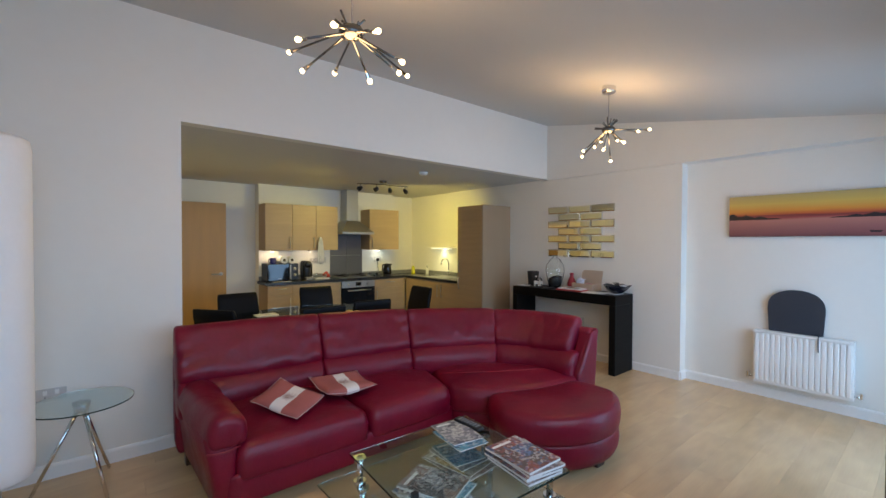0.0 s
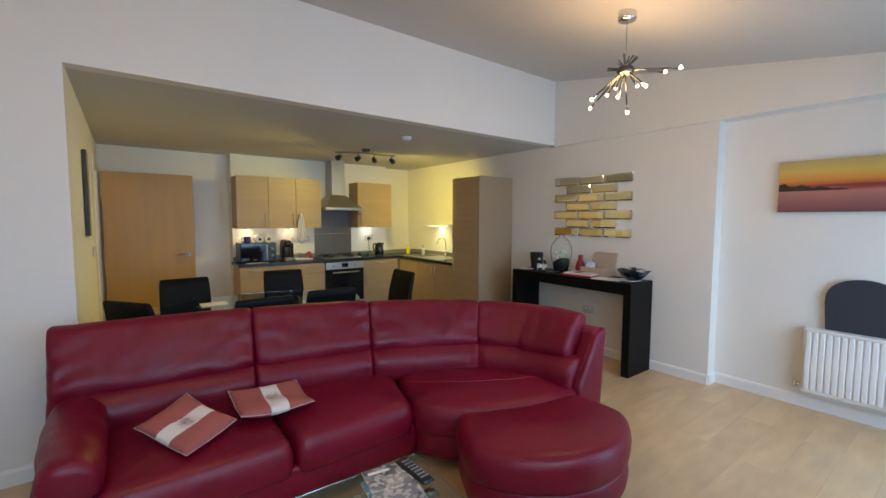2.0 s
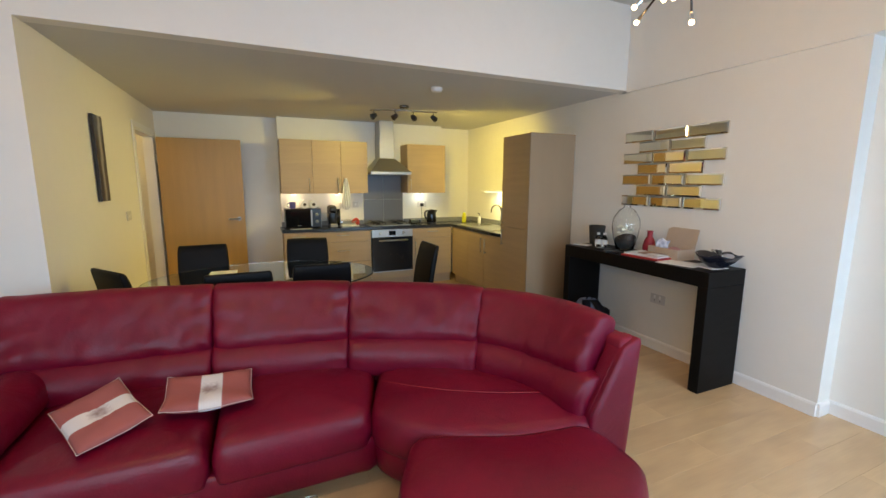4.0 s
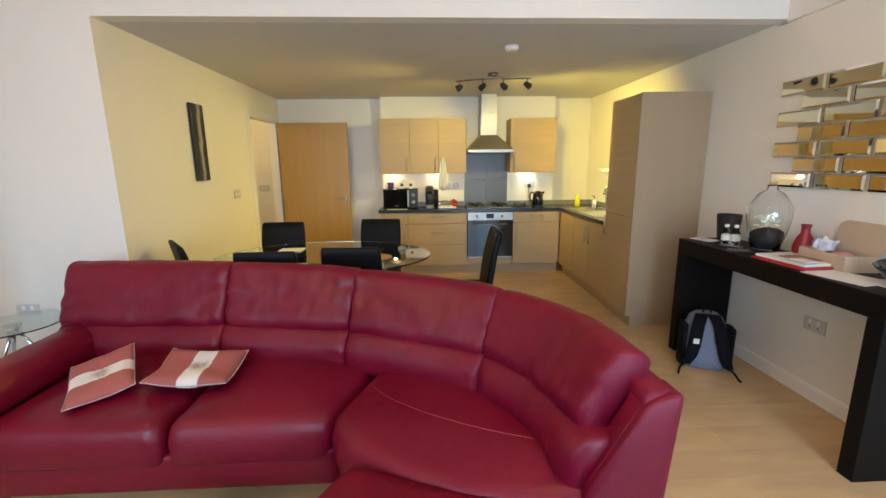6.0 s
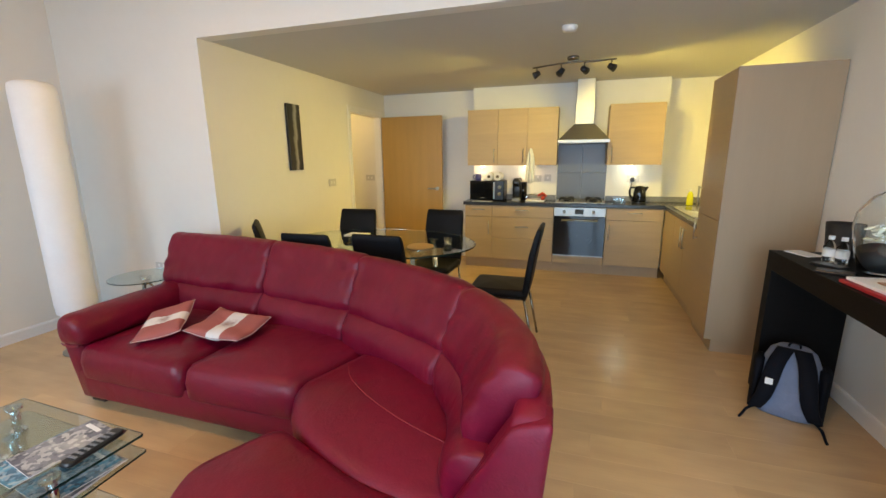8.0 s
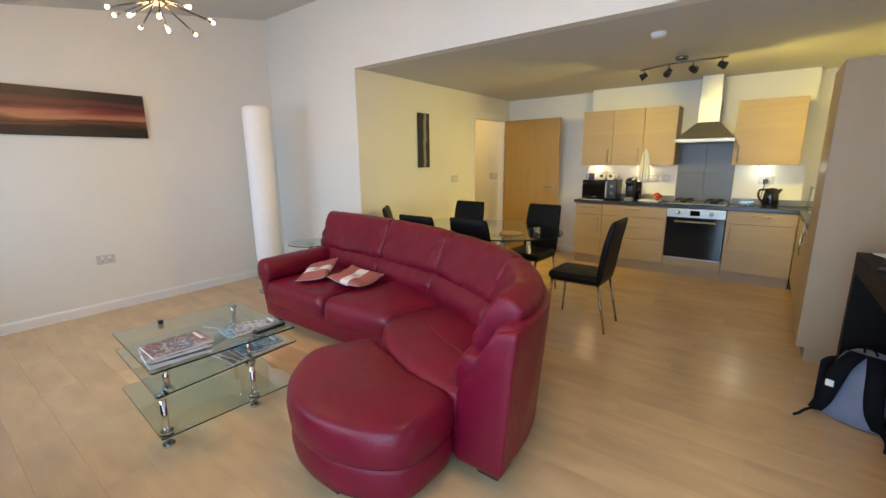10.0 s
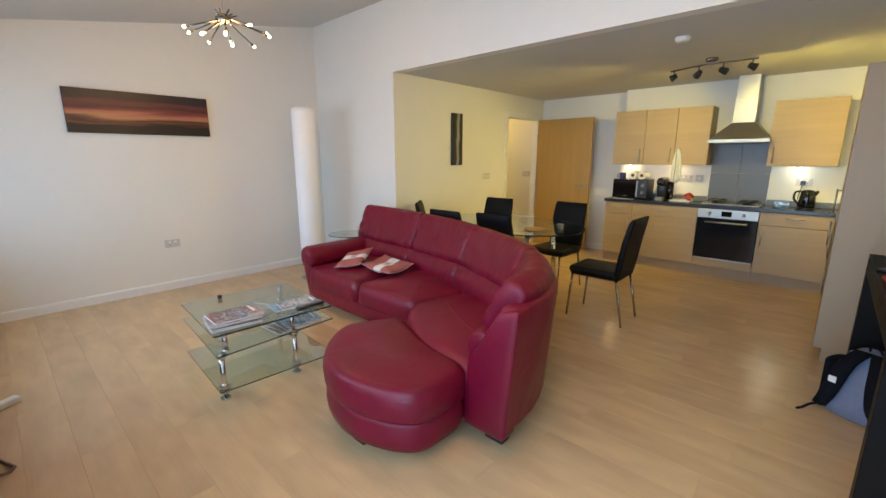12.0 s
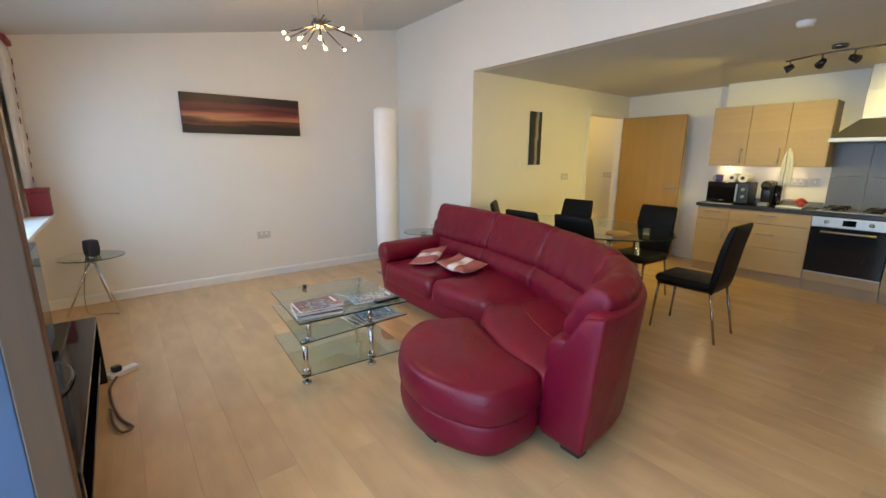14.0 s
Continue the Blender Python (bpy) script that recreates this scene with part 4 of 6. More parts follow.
mir = thing("wall_mirror", RX, 3.14, 1.62, label="wide brick-patterned mirror hanging above the black console table", category="mirror")
random.seed(4)
for row in range(7):
    odd = row % 2 == 0
    for k in range(3 if odd else 2):
        w = 0.305
        yc = (1 - k) * 0.324 if odd else (0.5 - k) * 0.324
        zc = (3 - row) * 0.0955
        bm = bmesh.new()
        t = 0.022
        o = [(-w / 2, -0.046), (w / 2, -0.046), (w / 2, 0.046), (-w / 2, 0.046)]
        i_ = [(a * (1 - 0.024 / w), b * (1 - 0.024 / 0.092)) for a, b in o]
        loft([[(0, a, b) for a, b in o], [(-t + 0.006, a, b) for a, b in o], [(-t, a, b) for a, b in i_]], bm)
        tile = part("mirror_tile", bm, MIRROR, mir)
        tile.matrix_basis = pose(-0.004, yc, zc, random.uniform(-0.3, 0.3), random.uniform(-1.0, 1.0), random.uniform(-1.2, 1.2))
for row in range(6):
    part("backing", box(-0.008, -0.0005, -0.30, -0.27, (2.5 - row) * 0.0955 - 0.04, (2.5 - row) * 0.0955 + 0.04), BLACKPLASTIC, mir)

# ---- radiator, board and pictures ----
rad = thing("radiator", 4.955, 0.585, 0.15, label="white panel radiator with ribbed front below a picture", category="radiator")
part("panel", box(0.010, 0.05, 0, 0.70, 0, 0.48, 0.004), TRIM, rad)
for i in range(17):
    y = 0.03 + 0.64 * i / 16
    part("rib", puff(rounded([Vector((0.0, y - 0.013)), Vector((0.0095, y - 0.018)), Vector((0.0095, y + 0.018)), Vector((0.0, y + 0.013))], 0.006, 3), 0.025, 0.475, 0.008, 0, 20), TRIM, rad)
part("top_grille", box(0.0, 0.095, 0.0, 0.70, 0.4805, 0.50, 0.003), TRIM, rad)
part("rear_panel", box(0.075, 0.095, 0, 0.70, 0, 0.48, 0.004), TRIM, rad)
for y in (-0.045, 0.745):
    v = rod((0.04, y, 0.03), (0.10, y, 0.03), 0.007)
    rod((0.04, y, 0.04), (0.04, 0.35 + (y - 0.35) * 0.88, 0.04), 0.010, bm=v)
    part("valve", v, CHROME, rad, "chrome radiator valve and pipe", True)
    part("valve_cap", rod((0.04, y, 0.025), (0.04, y, 0.075), 0.013, segs=14), CHROME, rad, "chrome valve cap")

bd = []
for i in range(25):
    a = math.pi * i / 24
    bd.append((0.205 * math.cos(a) * (1 if abs(math.cos(a)) < 0.8 else 1), 0.20 + 0.19 * math.sin(a) ** 0.7))
bd = [(0.185, -0.12), *bd, (-0.185, -0.12)]
bm = loft([[(x, y, z) for y, z in bd] for x in (0.0, 0.03)])
cush = tagged(part("seat_pad", bm, DENIM), "charcoal fabric arched pad standing behind the radiator", "pad")
cush.matrix_basis = pose(5.025, 0.985, 0.655)
part("tie_cord", tube([(-0.005, -0.17, 0.02), (-0.055, -0.172, 0.0), (-0.078, -0.172, -0.03), (-0.080, -0.175, -0.13)], 0.004), DENIM, cush, "dark tie cord hanging down")

SEA = ramp_colour(mat("orange_sunset_print", (0.5, 0.3, 0.2), 0.45), [(0.0, (0.17, 0.055, 0.06)), (0.22, (0.31, 0.115, 0.11)), (0.40, (0.44, 0.17, 0.14)), (0.455, (0.30, 0.05, 0.05)), (0.50, (0.20, 0.03, 0.035)), (0.53, (0.50, 0.09, 0.03)), (0.62, (0.66, 0.28, 0.04)), (0.78, (0.62, 0.42, 0.10)), (1.0, (0.42, 0.33, 0.14))], 2, -0.2, 0.2, 0.03, (1, 2.2, 26))
DUSK = ramp_colour(mat("dark_sunset_print", (0.2, 0.05, 0.05), 0.4), [(0.0, (0.006, 0.004, 0.006)), (0.22, (0.010, 0.005, 0.006)), (0.28, (0.15, 0.045, 0.025)), (0.33, (0.05, 0.012, 0.01)), (0.40, (0.46, 0.20, 0.10)), (0.49, (0.40, 0.13, 0.09)), (0.56, (0.20, 0.03, 0.03)), (0.63, (0.06, 0.008, 0.015)), (0.70, (0.12, 0.02, 0.025)), (0.78, (0.020, 0.005, 0.012)), (1.0, (0.012, 0.005, 0.010))], 2, -0.2, 0.2, 0.13, (1, 1.5, 13))


def canvas(name, m, w, hgt, material, label):
    ob = thing(name, label=label, category="picture")
    ob.matrix_basis = m
    part("stretcher", box(-0.0125, 0.016, -w / 2, w / 2, -hgt / 2, hgt / 2, 0.003), mat("dark_canvas_edge", (0.03, 0.02, 0.02), 0.7), ob)
    part("print", box(-0.016, -0.0125, -w / 2 + 0.001, w / 2 - 0.001, -hgt / 2 + 0.001, hgt / 2 - 0.001, 0.001), material, ob)
    return ob


art1 = canvas("canvas_print", pose(RX2 - 0.018, 0.93, 1.737), 1.17, 0.395, SEA, "wide canvas print of an orange sunset over water")
HILL = mat("dark_hill_print", (0.018, 0.01, 0.012), 0.5)
for y0, y1, hh in ((0.582, 0.16, 0.070), (-0.582, -0.16, 0.055)):
    pts = [(y0, -0.036)] + [(y0 + (y1 - y0) * i / 12, -0.036 + hh * (1 - i / 12) ** 0.8 * (0.75 + 0.25 * math.sin(i * 1.9))) for i in range(13)] + [(y1, -0.036)]
    part("hill", loft([[(x, y, z) for y, z in pts] for x in (-0.0175, -0.0163)]), HILL, art1, "dark headland in the print")
part("boat", loft([[(x, y, z) for y, z in ((-0.42, -0.165), (-0.48, -0.165), (-0.49, -0.15), (-0.41, -0.148))] for x in (-0.0175, -0.0163)]), HILL, art1)
canvas("canvas_print", pose(LX + 0.018, 1.64, 1.862, 0, 0, 180), 1.21, 0.40, DUSK, "wide canvas print of a dark red sunset")

tallpic = thing("tall_picture", KX + 0.004, 4.69, 1.66, label="narrow tall black and white photo print on canvas", category="picture")
BW = ramp_colour(mat("grey_photo_print", (0.2, 0.2, 0.2), 0.35), [(0.0, (0.01, 0.01, 0.01)), (0.35, (0.02, 0.02, 0.02)), (0.45, (0.22, 0.22, 0.2)), (0.60, (0.33, 0.33, 0.31)), (0.72, (0.02, 0.02, 0.02)), (1.0, (0.015, 0.015, 0.015))], 1, -0.10, 0.10, 0.10, (1, 3, 5))
part("canvas", box(0.0, 0.025, -0.10, 0.10, -0.325, 0.325, 0.002), BW, tallpic)

# ---- lamps ----


def pendant(px, py, seed, ends=(), bulbs=(), hub_z=2.405):
    rnd = random.Random(seed)
    zc = ceil_z(py)
    p = thing("sputnik_pendant_light", px, py, zc, label="chrome spider pendant light with ten small lit bulbs", category="pendant light", group="living room pendant lights")
    part("ceiling_rose", lathe([(0.05, 0.012), (0.055, -0.006), (0.055, -0.048), (0.05, -0.055)], segs=28), CHROME, p, "chrome ceiling rose", True)
    hz = hub_z - zc
    part("cable", rod((0, 0, -0.05), (0, 0, hz + 0.03), 0.0025, segs=6), GREYPLASTIC, p)
    hub = part("hub", lathe([(0.012, 0.035), (0.045, 0.02), (0.055, 0.0), (0.045, -0.02), (0.012, -0.03)], (0, 0, hz), segs=24), PENDANTMETAL, p, smooth=True)
    for i in range(10):
        a = 2 * math.pi * (i + rnd.uniform(-0.25, 0.25)) / 10
        reach, drop = rnd.uniform(0.175, 0.25), rnd.uniform(0.05, 0.125)
        d = Vector((math.cos(a), math.sin(a), 0))
        start = d * -0.075 + Vector((0, 0, hz + 0.045)) + Vector((-d.y, d.x, 0)) * 0.03
        end = d * reach + Vector((0, 0, hz - drop))
        if ends:
            side, ahead, drop = [0.8 * q for q in ends[i]]
            end = Vector((0.497 * side + 0.867 * ahead, -0.867 * side + 0.497 * ahead, hz - drop))
            start = (end - Vector((0, 0, hz))).normalized() * -0.10 + Vector((0.012 * (i % 3 - 1), 0.012 * (i % 2), hz + 0.01))
        if bulbs:
            tip = Vector(bulbs[i])
            end = tip * (1 - 0.036 / tip.length) + Vector((0, 0, hz))
            start = tip * (-0.075 / tip.length) + Vector((0.02 * (i % 3 - 1), 0.02 * (i % 2), hz + 0.012))
        arm = part("arm", rod(start, end, 0.005, segs=8), PENDANTMETAL, p, "slim dark chrome rod", True)
        n = (end - start).normalized()
        part("socket", rod(end, end + n * 0.022, 0.009, segs=10), CHROME, arm)
        part("bulb", ball(end + n * 0.036, 0.0115, segs=10), BULB, arm, "lit capsule bulb", True)
    return p


pendant(*PENDANTS[0], 3, bulbs=[(-0.17, -0.18, -0.09), (-0.02, -0.255, -0.096), (-0.245, -0.025, -0.113), (-0.14, 0.37, 0.005), (-0.12, 0.255, -0.115), (0.06, 0.295, -0.066), (0.09, 0.005, -0.185), (0.195, -0.075, -0.146), (0.32, 0.04, -0.09), (0.127, -0.20, -0.156)], hub_z=2.381)
# the second one has been bent about: most arms hang to two sides
pendant(*PENDANTS[1], 8, [(0.24, 0.05, 0.02), (0.33, -0.06, 0.04), (0.07, 0.12, 0.06), (-0.11, 0.10, 0.11), (-0.04, -0.08, 0.18), (0.02, 0.03, 0.27), (-0.21, -0.05, 0.18), (-0.23, 0.08, 0.21), (0.12, -0.14, 0.15), (-0.06, 0.18, 0.05)])

tr = thing("track_light", 3.265, 5.265, CZ, label="black ceiling track with four spotlight heads", category="ceiling light")
part("mount", lathe([(0.05, 0), (0.055, -0.008), (0.05, -0.03), (0.02, -0.035)], segs=24), DARKCHROME, tr, smooth=True)
part("rail", tube([(-0.37, 0.085, -0.062), (-0.18, 0.02, -0.056), (0, 0.0, -0.05), (0.18, -0.02, -0.056), (0.37, -0.075, -0.062)], 0.008), DARKCHROME, tr, smooth=True)
for (sx, sy), aim in zip(SPOTS, AIMS):
    c = Vector((sx - 3.265, sy - 5.265, -0.125))
    d = (Vector(aim) - Vector((sx, sy, 2.2))).normalized()
    hd = part("spot_head", rod(c - d * 0.035, c + d * 0.03, 0.022, 0.035, segs=18), BLACKPLASTIC, tr, "black spotlight head", True)
    part("stem", rod((c.x, c.y, -0.055), c - d * 0.01, 0.006), DARKCHROME, hd)

sd = tagged(part("smoke_detector", lathe([(0.052, 0.0), (0.055, -0.012), (0.045, -0.034), (0.02, -0.038)], segs=28), WHITEPLASTIC, smooth=True), "white round smoke detector on the kitchen ceiling", "smoke detector")
sd.location = (3.25, 4.29, CZ)

fl = thing("floor_lamp", -0.27, 3.02, 0, label="tall white paper column floor lamp, switched off", category="floor lamp")
part("shade", lathe([(0.10, 0.30), (0.128, 0.325), (0.132, 0.40), (0.132, 1.92), (0.125, 1.965), (0.095, 1.985)], segs=32), LAMPPAPER, fl, "white paper column shade", True)
part("base", lathe([(0.14, 0.0), (0.14, 0.012), (0.02, 0.02)], segs=28), STEEL, fl, smooth=True)
part("stem", rod((0, 0, 0.015), (0, 0, 0.32), 0.010), STEEL, fl)


def side_table(x, y, rz, label):
    s = thing("side_table", x, y, 0, rz, label, "side table", "round glass side tables")
    glass_sheet("tabletop", ellipse(0, 0, 0.25, 0.25, 56), 0.520, 0.528, s)
    part("hub", rod((0, 0, 0.46), (0, 0, 0.519), 0.035, 0.045, segs=18), CHROME, s, smooth=True)
    for i in range(3):
        a = 2 * math.pi * i / 3
        part("leg", rod((0.02 * math.cos(a), 0.02 * math.sin(a), 0.47), (0.24 * math.cos(a), 0.24 * math.sin(a), 0.0), 0.011, 0.009), CHROME, s, smooth=True)
    return s


side_table(0.03, 3.36, -62, "round glass side table with three splayed chrome legs")
side_table(-0.70, 0.16, 40, "round glass side table holding a small speaker")


# ---- sockets and switches ----
def plate_switch(name, m, w, hgt, rockers, label):
    s = thing(name, label=label, category="socket" if "socket" in name else "switch")
    s.matrix_basis = m
    part("plate", box(-0.008, 0, -w / 2, w / 2, -hgt / 2, hgt / 2, 0.003), PLATE, s)
    for i in range(rockers):
        y = (i - (rockers - 1) / 2) * 0.055
        part("rocker", box(-0.0115, -0.008, y - 0.010, y + 0.010, -0.014 + (0.018 if "socket" in name else 0), 0.014 + (0.018 if "socket" in name else 0), 0.002), TRIM, s)
        if "socket" in name:
            part("pin_hole", box(-0.0088, -0.0079, y - 0.003, y + 0.003, -0.020, -0.008), BLACKPLASTIC, s)
    return s


plate_switch("light_switch", pose(KX + 0.001, 5.36, 1.17, 0, 0, 180), 0.146, 0.086, 2, "white double light switch on the cream wall")
plate_switch("light_switch", pose(0.30, KY - 0.001, 1.15, 0, 0, 90), 0.146, 0.086, 2, "white light switch on the hall wall")
plate_switch("wall_socket", pose(LX + 0.001, 1.74, 0.51, 0, 0, 180), 0.146, 0.086, 2, "white double socket low on the wall")
plate_switch("wall_socket", pose(RX - 0.001, 3.14, 0.467), 0.146, 0.086, 2, "white double socket beneath the console table")
plate_switch("wall_socket", pose(4.03, KBOX - 0.001, 1.16, 0, 0, 90), 0.146, 0.086, 2, "white double socket above the worktop")
plate_switch("wall_socket", pose(2.84, KBOX - 0.001, 1.16, 0, 0, 90), 0.146, 0.086, 2, "white double socket beside the splashback")
plate_switch("light_switch", pose(2.995, KBOX - 0.001, 1.17, 0, 0, 90), 0.086, 0.086, 1, "white cooker switch beside the splashback")
plate_switch("wall_socket", pose(-0.12, OY - 0.001, 0.52, 0, 0, 90), 0.146, 0.086, 2, "white double socket behind the side table")


# ---- things on the kitchen worktop ----
WT = 0.881
mw = thing("microwave", 2.01, 6.40, WT, label="black microwave oven on the kitchen worktop", category="microwave")
part("body", box(0, 0.455, 0.012, 0.29, 0.012, 0.262, 0.006), BLACKPLASTIC, mw)
part("door", box(0.004, 0.33, 0.0, 0.0115, 0.016, 0.258, 0.004), BLACKGLOSS, mw, "glossy black glass door")
part("handle", box(0.318, 0.338, -0.022, -0.0005, 0.03, 0.245, 0.005), STEEL, mw, "silver door handle")
part("control_panel", box(0.342, 0.451, 0.002, 0.0115, 0.016, 0.258, 0.003), BLACKPLASTIC, mw)
for z in (0.09, 0.18):
    part("dial", rod((0.397, 0.002, z), (0.397, -0.022, z), 0.024, 0.020, segs=20), STEEL, mw, "silver dial", True)
part("badge", box(0.15, 0.20, -0.0015, -0.0003, 0.034, 0.042), GREYPLASTIC, mw)
for fx in (0.04, 0.41):
    part("foot", rod((fx, 0.15, 0), (fx, 0.15, 0.0125), 0.014), BLACKPLASTIC, mw)
for rx in (2.26, 2.375):
    rl = thing("paper_roll", rx, 6.50, WT + 0.262, label="white kitchen roll lying on the microwave", category="paper roll", group="paper rolls")
    bm = rod((0, -0.08, 0.052), (0, 0.10, 0.052), 0.052, segs=28)
    part("paper", bm, PAPER, rl, smooth=False)
    part("core", rod((0, -0.082, 0.052), (0, -0.0805, 0.052), 0.021, segs=20), mat("brown_card", (0.06, 0.045, 0.03), 0.8), rl, "dark cardboard core")
BLUEBOX = mat("blue_mug_glaze", (0.05, 0.05, 0.22), 0.3)
mug = thing("mug", 2.11, 6.47, WT + 0.262, label="dark blue mug on top of the microwave", category="mug")
part("body", lathe([(0.035, 0), (0.041, 0.01), (0.042, 0.085), (0.038, 0.085), (0.037, 0.015), (0.0, 0.012)], segs=24), BLUEBOX, mug, smooth=True)
part("handle", tube([(-0.04, 0, 0.07), (-0.066, 0, 0.06), (-0.066, 0, 0.03), (-0.04, 0, 0.02)], 0.006), BLUEBOX, mug, smooth=True)
paper1 = tagged(part("paper_sheet", box(2.06, 2.33, 6.295, 6.365, WT, WT + 0.004, 0.001), PAPER), "white paper lying before the microwave", "paper")
cm = thing("coffee_machine", 2.625, 6.47, WT, label="black capsule coffee machine on the worktop", category="coffee machine")
part("body", puff(rounded([(-0.055, -0.02), (0.055, -0.02), (0.055, 0.16), (-0.055, 0.16)], 0.04), 0.0, 0.295, 0.035, 0.004, 40), BLACKPLASTIC, cm, smooth=True)
part("head", puff(rounded([(-0.05, -0.085), (0.05, -0.085), (0.05, 0.02), (-0.05, 0.02)], 0.035), 0.185, 0.288, 0.03, 0.004, 40), BLACKPLASTIC, cm, smooth=True)
part("drip_tray", box(-0.05, 0.05, -0.10, -0.022, 0.0, 0.045, 0.008), GREYPLASTIC, cm)
part("tank", rod((0.075, 0.09, 0.01), (0.075, 0.09, 0.24), 0.045, segs=20), BLACKGLOSS, cm, smooth=True)
REDC = mat("red_orange_plastic", (0.55, 0.05, 0.02), 0.4)
tray = thing("dish_rack", 2.86, 6.52, WT, label="small wire rack with red utensils on the worktop", category="dish rack")
for yy in (-0.09, 0.0, 0.09):
    part("wire", tube([(-0.11, yy, 0.02), (-0.10, yy, 0.075), (0.02, yy, 0.08), (0.11, yy, 0.02)], 0.003), CHROME, tray)
part("base", box(-0.12, 0.12, -0.10, 0.10, 0, 0.018, 0.004), WHITEPLASTIC, tray)
part("utensil", tube([(0.03, -0.05, 0.06), (0.09, -0.03, 0.10), (0.13, 0.0, 0.06)], 0.018), REDC, tray, "red plastic utensil", True)
part("utensil", ball((0.10, -0.08, 0.045), 0.03, segs=12), REDC, tray, "red plastic lid", True)
tw = thing("tea_towel", 2.80, 6.365, 1.545, label="white tea towel hanging from a cabinet handle", category="towel")
rings = []
for z, w in ((0.0, 0.012), (-0.03, 0.022), (-0.08, 0.036), (-0.16, 0.048), (-0.26, 0.055), (-0.34, 0.060), (-0.40, 0.050)):
    front = [(w * (2 * i / 30 - 1), -0.016 + 0.013 * math.sin(i * 0.75 + z * 9) * min(1, -z * 12) + 0.004 * math.sin(i * 2.1), z - 0.025 * math.sin(i / 9.5) * (z < -0.3)) for i in range(31)]
    rings.append(front + [(x, y + 0.008, zz) for x, y, zz in front[::-1]])
TOWEL = ramp_colour(mat("checked_white_cotton", (0.75, 0.74, 0.72), 0.9, bump=0.2, bump_scale=200), [(0.0, (0.74, 0.73, 0.70)), (0.34, (0.74, 0.73, 0.70)), (0.36, (0.34, 0.35, 0.36)), (0.42, (0.34, 0.35, 0.36)), (0.44, (0.74, 0.73, 0.70)), (0.60, (0.74, 0.73, 0.70)), (0.62, (0.40, 0.40, 0.41)), (0.66, (0.74, 0.73, 0.70)), (1.0, (0.72, 0.71, 0.69))], 0, -0.06, 0.06, 0.03, (9, 9, 5))
part("cloth", loft(rings), TOWEL, tw, smooth=True)
hob = thing("gas_hob", 3.412, 6.51, WT, label="steel gas hob with black pan supports", category="hob")
part("plate", box(-0.29, 0.29, -0.20, 0.19, 0, 0.012, 0.004), STEEL, hob)
for bx, by, br in ((-0.16, 0.09, 0.05), (0.16, 0.09, 0.04), (-0.16, -0.09, 0.035), (0.16, -0.09, 0.05)):
    part("burner", lathe([(br, 0), (br, 0.014), (br * 0.7, 0.022), (0.002, 0.024)], (bx, by, 0.0125), segs=20), BLACKPLASTIC, hob, smooth=True)
    for a in range(4):
        c_, s_ = math.cos(a * math.pi / 2 + 0.78), math.sin(a * math.pi / 2 + 0.78)
        part("pan_support", tube([(bx + c_ * 0.12, by + s_ * 0.09, 0.014), (bx + c_ * 0.115, by + s_ * 0.085, 0.045), (bx + c_ * 0.025, by + s_ * 0.02, 0.046)], 0.005, step=0.05), BLACKPLASTIC, hob)
for i in range(4):
    part("knob", rod((0.255, -0.12 + 0.06 * i, 0.012), (0.255, -0.12 + 0.06 * i, 0.035), 0.016, segs=14), STEEL, hob)
kt = thing("kettle", 4.09, 6.47, WT, label="black electric kettle on its base", category="kettle")
part("base", rod((0, 0, 0), (0, 0, 0.02), 0.075, segs=24), BLACKPLASTIC, kt)
part("body", lathe([(0.07, 0.021), (0.077, 0.04), (0.068, 0.14), (0.058, 0.195), (0.045, 0.205), (0.003, 0.212)], segs=28), BLACKGLOSS, kt, smooth=True)
part("handle", tube([(-0.055, -0.01, 0.19), (-0.105, -0.02, 0.185), (-0.112, -0.02, 0.11), (-0.075, -0.01, 0.06)], 0.012), BLACKPLASTIC, kt, smooth=True)
part("spout", rod((0.05, 0, 0.16), (0.085, 0, 0.20), 0.024, 0.012), BLACKPLASTIC, kt, smooth=True)
part("cord", tube([(-0.05, 0.05, 0.01), (-0.09, 0.15, 0.06), (-0.07, 0.225, 0.25)], 0.004), BLACKPLASTIC, kt)
part("plug", box(-0.09, -0.045, 0.205, 0.238, 0.245, 0.295, 0.006), BLACKPLASTIC, kt, "black mains plug")
cn = tagged(part("butter_dish", box(3.80, 3.95, 6.55, 6.66, WT, WT + 0.055, 0.008), CLEAR), "clear lidded dish beside the hob", "dish")
sink = thing("sink", 4.63, 5.75, WT, label="steel inset sink with a drainer", category="sink")
part("rim", plate(rounded([(-0.23, -0.50), (0.23, -0.50), (0.23, 0.45), (-0.23, 0.45)], 0.05), 0.0, 0.005), STEEL, sink)
part("bowl", puff(rounded([(-0.17, 0.05), (0.17, 0.05), (0.17, 0.40), (-0.17, 0.40)], 0.06), 0.0052, 0.008, 0.001, -0.0, 40), DARKCHROME, sink)
for i in range(6):
    part("drainer_rib", box(-0.16 + 0.06 * i, -0.15 + 0.06 * i, -0.45, -0.02, 0.0052, 0.009, 0.001), STEEL, sink)
tap = thing("tap", 4.80, 5.62, WT + 0.005, label="chrome swan-neck kitchen tap at the sink", category="tap")
part("body", lathe([(0.028, 0), (0.026, 0.03), (0.018, 0.06), (0.013, 0.10)], segs=20), CHROME, tap, smooth=True)
part("spout", tube([(0, 0, 0.09), (0, 0, 0.22), (-0.03, 0.0, 0.285), (-0.09, 0.0, 0.30), (-0.15, 0, 0.27), (-0.165, 0, 0.20)], 0.011), CHROME, tap, smooth=True)
